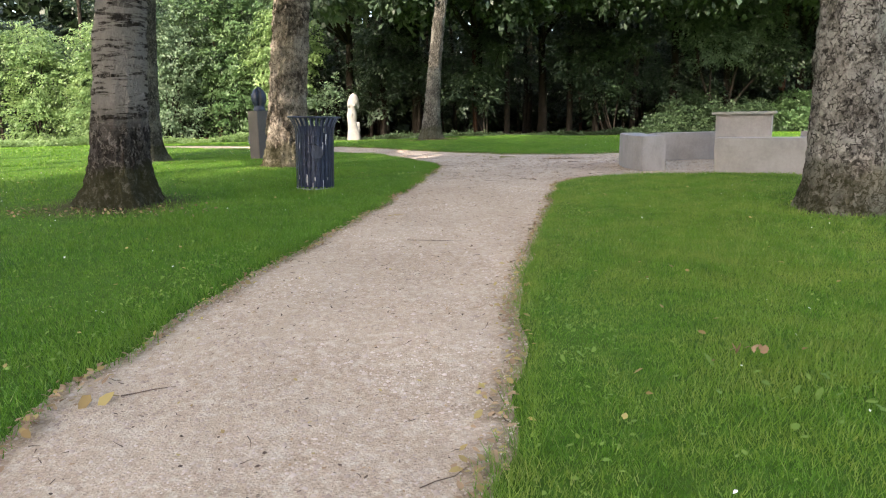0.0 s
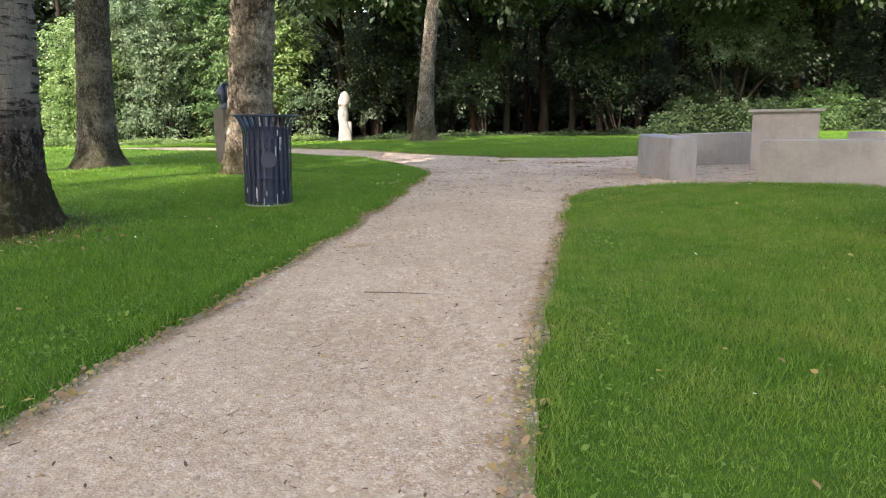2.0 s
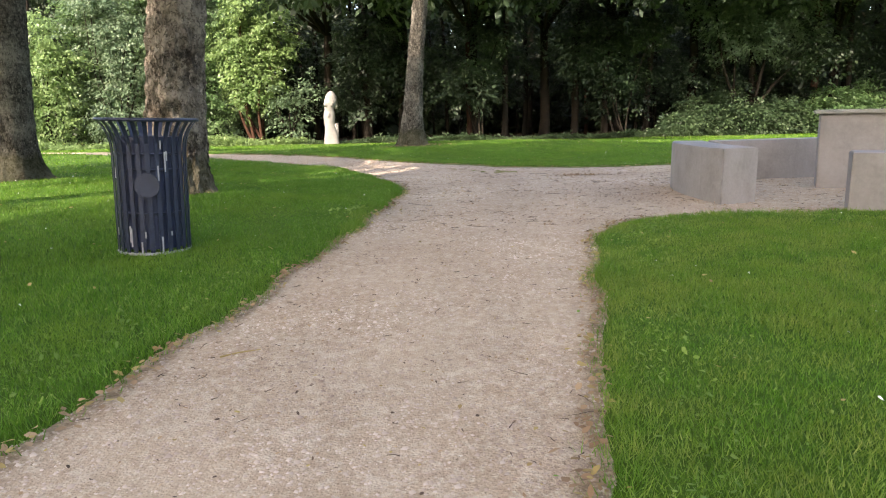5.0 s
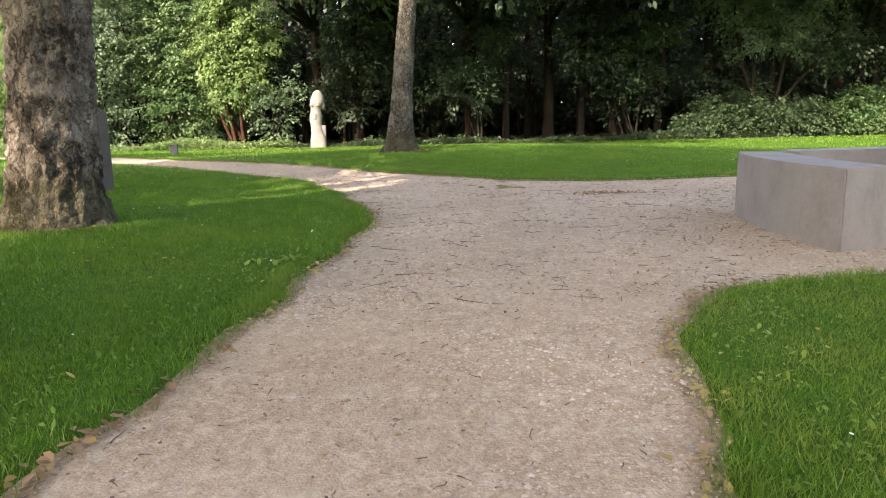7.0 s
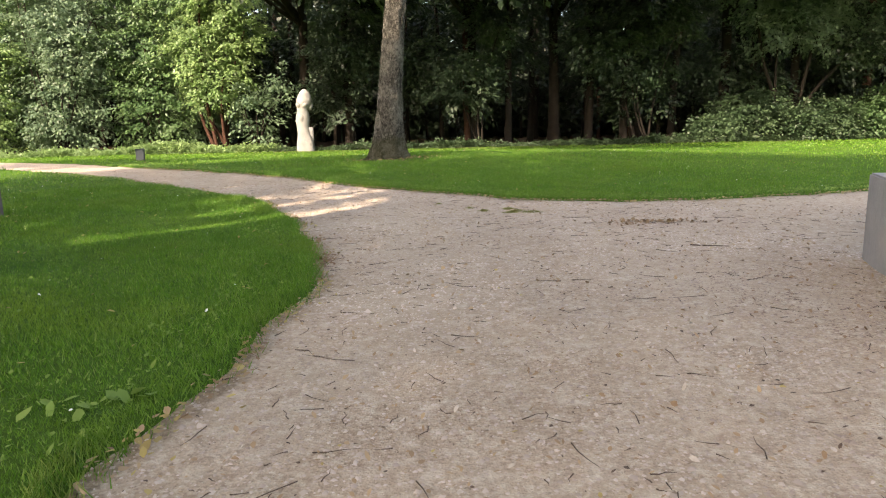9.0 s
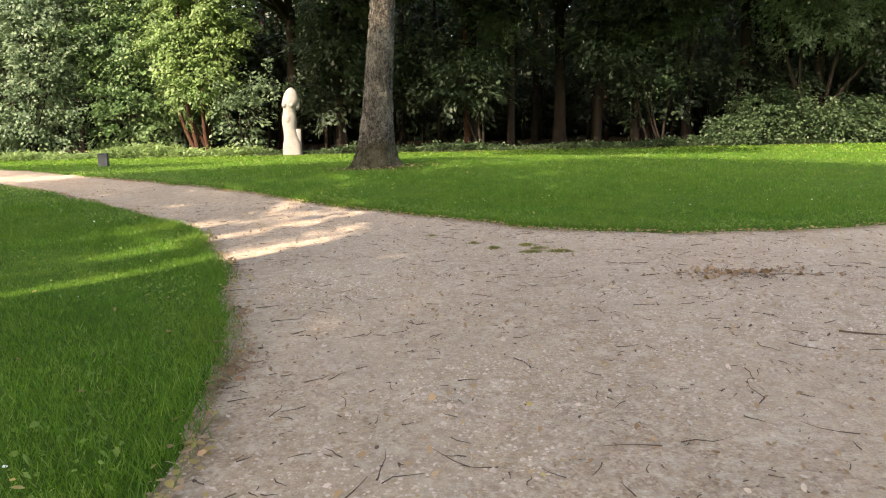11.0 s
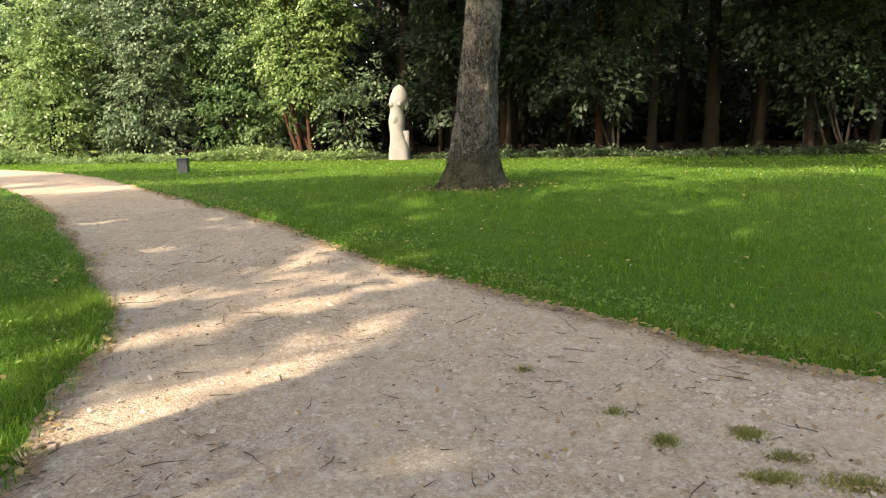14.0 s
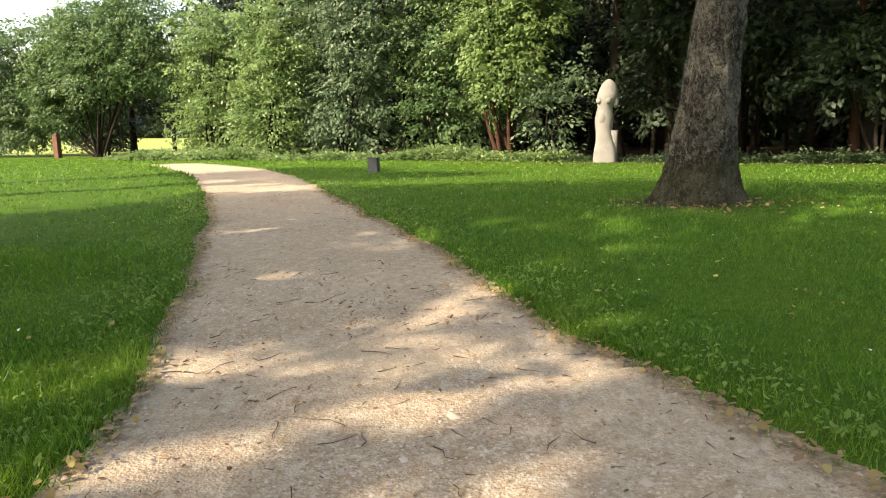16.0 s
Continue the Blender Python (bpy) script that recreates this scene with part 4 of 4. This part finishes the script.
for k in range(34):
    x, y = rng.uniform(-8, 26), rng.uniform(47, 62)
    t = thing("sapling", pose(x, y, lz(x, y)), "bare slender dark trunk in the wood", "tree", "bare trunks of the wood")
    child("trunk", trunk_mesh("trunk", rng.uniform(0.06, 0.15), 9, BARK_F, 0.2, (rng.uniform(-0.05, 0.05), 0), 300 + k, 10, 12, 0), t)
# deep foliage that closes the wood, shade put into its leaf colour
g = np.random.default_rng(77)
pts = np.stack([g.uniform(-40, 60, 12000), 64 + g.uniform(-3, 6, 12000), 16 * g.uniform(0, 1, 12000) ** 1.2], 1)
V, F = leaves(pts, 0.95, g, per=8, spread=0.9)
tagged(new("far_woods", mesh_of("far_woods", V, F, LEAF_SHADE)), "dense foliage deep in the wood, coloured dark for shade", "foliage", kind="stuff")
pts = np.stack([g.uniform(-150, -30, 2600), 118 + g.uniform(-6, 6, 2600), 16 * g.uniform(0, 1, 2600)], 1)
V, F = leaves(pts, 1.3, g, per=14, spread=1.6)
tagged(new("far_woods", mesh_of("far_woods", V, F, LEAF_SHADE)), "hazy distant trees beyond the meadow", "foliage", kind="stuff")
for side in (-1, 1):
    pts = np.stack([side * (48 + g.uniform(-2, 6, 2600)), g.uniform(-45, 22 if side < 0 else 62, 2600), g.uniform(0, 14, 2600)], 1)
    V, F = leaves(pts, 0.75, g, per=7, spread=0.9)
    tagged(new("far_woods", mesh_of("far_woods", V, F, LEAF_MID)), "dense foliage at the side of the park", "foliage", kind="stuff")
pts = np.stack([g.uniform(-46, 46, 2600), -38 + g.uniform(-4, 4, 2600), g.uniform(0, 14, 2600)], 1)
V, F = leaves(pts, 0.75, g, per=7, spread=0.9)
tagged(new("far_woods", mesh_of("far_woods", V, F, LEAF_MID)), "dense foliage closing the park", "foliage", kind="stuff")

# tall trees whose crowns, added out of view, overhang and shade the wood's edge
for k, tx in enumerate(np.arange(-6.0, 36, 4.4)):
    big_tree("forest_tree", float(tx), 48.6 + 0.6 * math.sin(k * 2.3), 0.3, BARK_F, "tall tree with an unseen crown added to shade the wood", seed=70 + k, leaf=LEAF_WOOD_SHADE, crown_h=9.6, crown_r=4.2, crown_off=(0, -6.8), dense=1.3, fine=False)

# undergrowth at the foot of the wood, sun and shade put into leaf colours
for lo, hi, n, tall, leaf, what in ((-30, -7, 2600, 0.55, LEAF_SUN, "low undergrowth along the wood's edge, sunlight put into its green"), (-7, 34, 2200, 0.42, LEAF_BRAMBLE_DIM, "low leafy undergrowth along the wood, shade put into its green")):
    x = g.uniform(lo, hi, n)
    y0 = 44.6 - np.clip(-x - 12, 0, 20) * 0.12
    pts = np.stack([x, y0 + np.abs(g.normal(0, 0.9, n)), np.zeros(n)], 1)
    pts[:, 2] = land(pts[:, 0], pts[:, 1]) + g.uniform(0.03, tall, n) * (0.6 + 0.5 * np.sin(x * 0.9) * np.sin(x * 0.37))
    V, F = leaves(pts, 0.13, g, per=18, spread=0.24, droop=0.1)
    tagged(new("undergrowth", mesh_of("undergrowth", V, F, leaf)), what, "undergrowth", kind="stuff")


# ---- grass ----
def stroll(x, y):
    """Distance from the line of the footpath."""
    yy = np.clip(y, 0, 22)
    return np.hypot(x - 0.4 - 0.02 * yy, y - yy)


def grass(name, lo, hi, n, seed, tall, wide, label, dens, blade=GRASS):
    g = np.random.default_rng(seed)
    x, y = g.uniform(lo[0], hi[0], n), g.uniform(lo[1], hi[1], n)
    r = stroll(x, y)
    keep = (g.uniform(0, 1, n) < dens(r)) & (y < 44.5)
    x, y, r = x[keep], y[keep], r[keep]
    sd = inside(x, y)
    keep = (sd < g.normal(0.02, 0.045, len(x))) & (g.uniform(0, 1, len(x)) > bare(x, y) * 0.93)
    x, y, r, sd = x[keep], y[keep], r[keep], sd[keep]
    n = len(x)
    z = land(x, y) + roughness(x, y) + 0.03 - 0.03 * ease(-0.1, 0.05, sd)
    patch = 0.75 + 0.35 * np.sin(x * 1.3 + 2 * np.sin(y * 0.7)) * np.sin(y * 1.1 + x * 0.4)
    hgt = tall * g.uniform(0.5, 1.25, n) * patch * (1 + 0.5 * (np.abs(sd) < 0.12))
    w = wide * g.uniform(0.7, 1.3, n) * (1 + r / 7)
    a, b = g.uniform(0, 6.283, n), g.uniform(0, 6.283, n)
    lean = hgt * g.uniform(0.2, 0.9, n)
    base = np.stack([x, y, z], 1)
    sidev = np.stack([np.cos(a) * w, np.sin(a) * w, 0 * w], 1)
    tip = base + np.stack([np.cos(b) * lean, np.sin(b) * lean, hgt], 1)
    V = np.stack([base - sidev, base + sidev, tip], 1).reshape(-1, 3)
    tagged(new(name, mesh_of(name, V, np.arange(3 * n).reshape(-1, 3), blade)), label, "grass", kind="stuff")
    return n


near = lambda r: np.clip(np.exp(-(r - 2.2) / 2.6), 0, 1)
grass("grass", (-12, 0.5), (0.2, 24), 1500000, 11, 0.058, 0.0023, "short mown green grass of the shaded lawn", near)
grass("grass", (-0.5, 0.5), (9, 13.5), 760000, 12, 0.06, 0.0023, "short mown green grass with yellowish patches", near, GRASS_WORN)
grass("grass", (-8, 20.5), (9, 33), 700000, 13, 0.062, 0.0025, "lush green grass round the leaning tree", near)
grass("grass", (-34, 13), (26, 44.5), 260000, 14, 0.07, 0.006, "distant mown lawn grass", lambda r: 0.3 + 0 * r)


# ---- litter on the ground ----
def scatter_leaves(name, n, seed, pick, size, material, label, lift=0.012, flat=0.25):
    g = np.random.default_rng(seed)
    x, y = pick(g, n)
    n = len(x)
    z = land(x, y) + roughness(x, y) + lift
    d = g.uniform(0, 6.283, n)
    D = np.stack([np.cos(d), np.sin(d), g.normal(0, flat, n)], 1)
    S = np.stack([-np.sin(d), np.cos(d), g.normal(0, flat, n)], 1)
    L = size * g.uniform(0.5, 1.3, (n, 1))
    c = np.stack([x, y, z], 1)
    up = np.array([0, 0, 1.0])
    rows = [c - D * L * 0.5, c - D * L * 0.2 + S * L * 0.3 + up * L * 0.12, c + D * L * 0.2 + S * L * 0.24 + up * L * 0.1, c + D * L * 0.55 + up * L * 0.1,
            c + D * L * 0.2 - S * L * 0.24 + up * L * 0.12, c - D * L * 0.2 - S * L * 0.3 + up * L * 0.08, c + up * 0.004]
    V = np.stack(rows, 1).reshape(-1, 3)
    tri = np.array([(0, 6, 1), (1, 6, 2), (2, 6, 3), (3, 6, 4), (4, 6, 5), (5, 6, 0)])
    F = (np.arange(n)[:, None, None] * 7 + tri[None]).reshape(-1, 3)
    tagged(new(name, mesh_of(name, V, F, material)), label, "leaf litter", kind="stuff")


def along_edge(band, shift=0.0):
    def pick(g, n):
        x, y = g.uniform(-9, 8, n * 60), g.uniform(1, 30, n * 60)
        k = np.abs(inside(x, y) + shift) < band * np.abs(g.normal(0, 1, n * 60))
        return x[k][:n], y[k][:n]
    return pick


def on_lawn(g, n):
    x, y = g.uniform(-9, 9, n * 3), g.uniform(1, 33, n * 3)
    k = inside(x, y) < -0.15
    return x[k][:n], y[k][:n]


def on_path(g, n):
    x, y = g.uniform(-8, 9, n * 4), g.uniform(1, 30, n * 4)
    k = inside(x, y) > 0.1
    return x[k][:n], y[k][:n]


scatter_leaves("fallen_leaves", 5200, 21, along_edge(0.05, -0.08), 0.042, LEAF_BROWN, "dry brown leaves along the path's edge", 0.026)
scatter_leaves("fallen_leaves", 1600, 22, along_edge(0.07, -0.08), 0.045, LEAF_FALLEN, "yellow fallen leaves along the path's edge", 0.03)
scatter_leaves("fallen_leaves", 1000, 23, on_lawn, 0.04, LEAF_FALLEN, "yellow leaves scattered on the grass", 0.075)
scatter_leaves("fallen_leaves", 700, 24, on_path, 0.026, LEAF_FALLEN, "small pale leaves scattered on gravel", 0.008)
scatter_leaves("fallen_leaves", 3200, 25, on_path, 0.02, LEAF_BROWN, "small brown leaf bits on gravel", 0.006)
scatter_leaves("clover", 5500, 26, on_lawn, 0.024, PLANTAIN, "broad-leaved clover and weeds in the grass", 0.07, 0.5)
scatter_leaves("clover", 2600, 27, along_edge(0.16, 0.3), 0.028, PLANTAIN, "broad-leaved weeds at the path's edge", 0.035, 0.5)


def isle_edge(g, n):
    x, y = g.uniform(-9, 8, n * 30), g.uniform(20, 33, n * 30)
    d = inside(x, y)
    k = (d < -0.02) & (d > -0.12 - np.abs(g.normal(0, 0.28, n * 30))) & (y > 20.5)
    return x[k][:n], y[k][:n]


scatter_leaves("clover", 5200, 47, isle_edge, 0.032, PLANTAIN, "low leafy clover hemming the grass island", 0.055, 0.5)


def pebbles(n, seed):
    g = np.random.default_rng(seed)
    x, y = g.uniform(-3, 4.5, n), g.uniform(1, 24, n)
    k = inside(x, y) > 0.0
    x, y = x[k], y[k]
    n = len(x)
    z = land(x, y) + roughness(x, y) * 0.7 - 0.001
    s = 0.0072 * g.lognormal(0, 0.36, n)
    V = np.zeros((n, 5, 3))
    a = g.uniform(0, 6.283, n)
    for j in range(4):
        q = a + j * 1.571 + g.uniform(-0.4, 0.4, n)
        rr = s * g.uniform(0.7, 1.4, n)
        V[:, j] = np.stack([x + np.cos(q) * rr, y + np.sin(q) * rr, z], 1)
    V[:, 4] = np.stack([x + g.normal(0, 0.2, n) * s, y + g.normal(0, 0.2, n) * s, z + s * g.uniform(0.4, 0.9, n)], 1)
    tri = np.array([(0, 1, 4), (1, 2, 4), (2, 3, 4), (3, 0, 4)])
    F = (np.arange(n)[:, None, None] * 5 + tri[None]).reshape(-1, 3)
    tagged(new("pebbles", mesh_of("pebbles", V.reshape(-1, 3), F, PEBBLE)), "loose pale gravel stones on the path", "gravel", kind="stuff")


pebbles(190000, 31)


def twigs(n, seed, pick, long, label):
    g = np.random.default_rng(seed)
    x, y = pick(g, n)
    n = len(x)
    V, F = [], []
    for j in range(n):
        L, a = long * g.lognormal(0, 0.5), g.uniform(0, 6.283)
        p = np.array([x[j], y[j]])
        for s in range(4):
            q = p + np.array([math.cos(a), math.sin(a)]) * L * (s / 3 - 0.5)
            a2 = a + g.normal(0, 0.15)
            q = q + np.array([-math.sin(a), math.cos(a)]) * L * g.normal(0, 0.05)
            z = lz(*q) + 0.006 + roughness(q[0], q[1]) * 0.7
            r = 0.0026 * (1.2 - s * 0.25)
            for b in range(3):
                t = b * 2.094
                V.append((q[0] - math.sin(a2) * r * math.cos(t), q[1] + math.cos(a2) * r * math.cos(t), z + r * math.sin(t)))
        o = 12 * j
        for s in range(3):
            for b in range(3):
                F.append((o + s * 3 + b, o + s * 3 + (b + 1) % 3, o + s * 3 + 3 + (b + 1) % 3, o + s * 3 + 3 + b))
    tagged(new("twigs", mesh_of("twigs", V, F, TWIG)), label, "twigs", kind="stuff")


twigs(1500, 41, on_path, 0.036, "small dark twigs scattered on gravel")


def open_gravel(g, n):
    x, y = g.uniform(-4, 6, n * 4), g.uniform(12.5, 24, n * 4)
    k = inside(x, y) > 0.15
    return x[k][:n], y[k][:n]


twigs(620, 43, open_gravel, 0.09, "longer dark twigs strewn over the open gravel")
scatter_leaves("bark_bits", 2600, 44, open_gravel, 0.028, LEAF_BROWN, "brown curled leaf and bark bits on the open gravel", 0.009, 0.35)
scatter_leaves("fallen_leaves", 650, 45, open_gravel, 0.03, CHIP, "pale dry splinters and leaf bits on gravel", 0.01, 0.3)
scatter_leaves("clover", 3200, 46, along_edge(0.2, 0.4), 0.03, PLANTAIN, "low clover along the edge of the grass", 0.05, 0.5)
twigs(220, 42, along_edge(0.1, -0.04), 0.06, "thin dry twigs along the path's edge")


def stick(ax, ay, bx, by, r, label, material=TWIG):
    """One fallen stick with a slight bend, lying on the ground."""
    n, V, F = 9, [], []
    d = Vector((bx - ax, by - ay, 0))
    u = Vector((-d.y, d.x, 0)).normalized()
    for k in range(n):
        q = k / (n - 1)
        c = Vector((ax, ay, 0)) + d * q + u * (0.03 * math.sin(q * 5.0 + ax) * d.length)
        z = lz(c.x, c.y) + float(roughness(c.x, c.y)) * 0.7 + r * 0.9
        for j in range(5):
            a = j * 1.2566
            V.append((c.x + u.x * math.cos(a) * r * (1.1 - 0.6 * q), c.y + u.y * math.cos(a) * r * (1.1 - 0.6 * q), z + math.sin(a) * r * (1.1 - 0.6 * q)))
    for k in range(n - 1):
        for j in range(5):
            F.append((k * 5 + j, k * 5 + (j + 1) % 5, k * 5 + 5 + (j + 1) % 5, k * 5 + 5 + j))
    tagged(new("stick", mesh_of("stick", V, F, material, True)), label, "stick")


stick(-0.36, 7.2, 0.23, 7.12, 0.004, "long thin dry stick lying on gravel")
stick(-1.62, 3.27, -1.38, 3.36, 0.004, "short thin stick near the path's edge")
stick(-0.67, 8.77, -0.48, 8.88, 0.005, "pale dry stick lying on gravel", LEAF_FALLEN)
stick(0.62, 6.1, 0.86, 6.2, 0.004, "short dark twig lying on gravel")
stick(3.2, 17.3, 3.5, 17.15, 0.006, "dark bent twig on the open gravel")


def wood_chip(x, y, long, turn):
    bm = bmesh.new()
    bmesh.ops.create_cube(bm, size=1, matrix=Matrix.Diagonal((long, long * 0.22, 0.012, 1)))
    for v in bm.verts:
        if v.co.x > 0:
            v.co.y *= 0.35
            v.co.z *= 0.5
    bmesh.ops.bevel(bm, geom=bm.edges[:], offset=0.002, segments=1, affect="EDGES")
    me = bpy.data.meshes.new("wood_chip")
    bm.to_mesh(me)
    bm.free()
    me.materials.append(CHIP)
    ob = new("wood_chip", me)
    ob.matrix_world = pose(x, y, lz(x, y) + float(roughness(x, y)) * 0.7 + 0.006, 0, 3, turn)
    tagged(ob, "pale splintered wood chip on gravel", "wood chip", "wood chips on the gravel")


for cx, cy, cl, ca in ((1.67, 18.61, 0.13, 5), (2.23, 18.46, 0.1, -35), (2.14, 18.38, 0.09, 10), (2.65, 18.5, 0.07, 20), (1.25, 19.0, 0.05, 60), (0.2, 18.2, 0.05, 40), (2.4, 17.8, 0.06, 80)):
    wood_chip(cx, cy, cl, ca)


def near_spot(cx, cy, rx, ry):
    def pick(g, n):
        return cx + g.normal(0, rx, n), cy + g.normal(0, ry, n)
    return pick


scatter_leaves("leaf_pile", 110, 51, near_spot(3.35, 18.9, 0.28, 0.12), 0.05, LEAF_BROWN, "small heap of brown leaves and twigs on gravel", 0.012, 0.6)
twigs(40, 52, near_spot(3.35, 18.9, 0.3, 0.14), 0.1, "broken dark twigs heaped on the gravel")
scatter_leaves("leaf_pile", 9, 53, near_spot(1.61, 3.49, 0.06, 0.03), 0.036, LEAF_BROWN, "curled brown leaves lying in the grass", 0.085, 0.6)
scatter_leaves("fallen_leaves", 5, 54, near_spot(-1.73, 3.18, 0.06, 0.05), 0.07, LEAF_FALLEN, "yellow leaves at the path's edge", 0.015, 0.4)


def tuft(cx, cy, rx, ry, n, seed):
    """A low cushion of yellowish grass and moss growing through the gravel."""
    g = np.random.default_rng(seed)
    u, v = g.normal(0, 0.6, n), g.normal(0, 0.6, n)
    x, y = cx + u * rx, cy + v * ry
    z = land(x, y) + roughness(x, y) * 0.7
    h = g.uniform(0.5, 1.0, n) * (0.008 + 0.03 * np.exp(-(u * u + v * v)))
    a, b = g.uniform(0, 6.283, n), g.uniform(0, 6.283, n)
    base = np.stack([x, y, z], 1)
    w = np.stack([np.cos(a), np.sin(a), 0 * a], 1) * 0.003
    tip = base + np.stack([np.cos(b) * h * 0.8, np.sin(b) * h * 0.8, h], 1)
    V = np.stack([base - w, base + w, tip], 1).reshape(-1, 3)
    tagged(new("grass_tuft", mesh_of("grass_tuft", V, np.arange(3 * n).reshape(-1, 3), MOSS)), "low yellowish tuft of grass growing in gravel", "grass", kind="stuff")


for k, (cx, cy, rx, ry, n) in enumerate([(1.82, 20.34, 0.07, 0.06, 420), (1.48, 20.24, 0.06, 0.05, 300), (1.82, 19.98, 0.10, 0.05, 420), (2.09, 19.97, 0.12, 0.07, 520), (1.92, 20.14, 0.09, 0.05, 220), (0.88, 20.93, 0.05, 0.04, 110), (1.30, 20.48, 0.05, 0.04, 120)]):
    tuft(cx, cy, rx, ry, n, 80 + k)

scatter_leaves("clover_flowers", 420, 55, on_lawn, 0.022, FLOWER, "tiny white clover flowers in the grass", 0.07, 0.4)
scatter_leaves("plantain", 18, 56, near_spot(-0.62, 13.7, 0.12, 0.09), 0.075, PLANTAIN, "broad plantain leaves at the path's edge", 0.05, 0.45)
scatter_leaves("plantain", 40, 57, near_spot(1.75, 3.1, 0.28, 0.22), 0.045, PLANTAIN, "broad pale weed leaves in the lawn", 0.07, 0.45)
scatter_leaves("bark_bits", 1800, 58, on_path, 0.02, TWIG, "dark bits of bark and mould on gravel", 0.007, 0.3)
scatter_leaves("fallen_leaves", 160, 59, near_spot(-0.2, 27.85, 0.6, 0.22), 0.055, LEAF_BROWN, "brown leaves round the leaning tree's foot", 0.05, 0.4)
scatter_leaves("fallen_leaves", 170, 60, near_spot(-4.5, 9.0, 0.8, 0.25), 0.05, LEAF_BROWN, "brown leaves round the dark tree's foot", 0.05, 0.4)
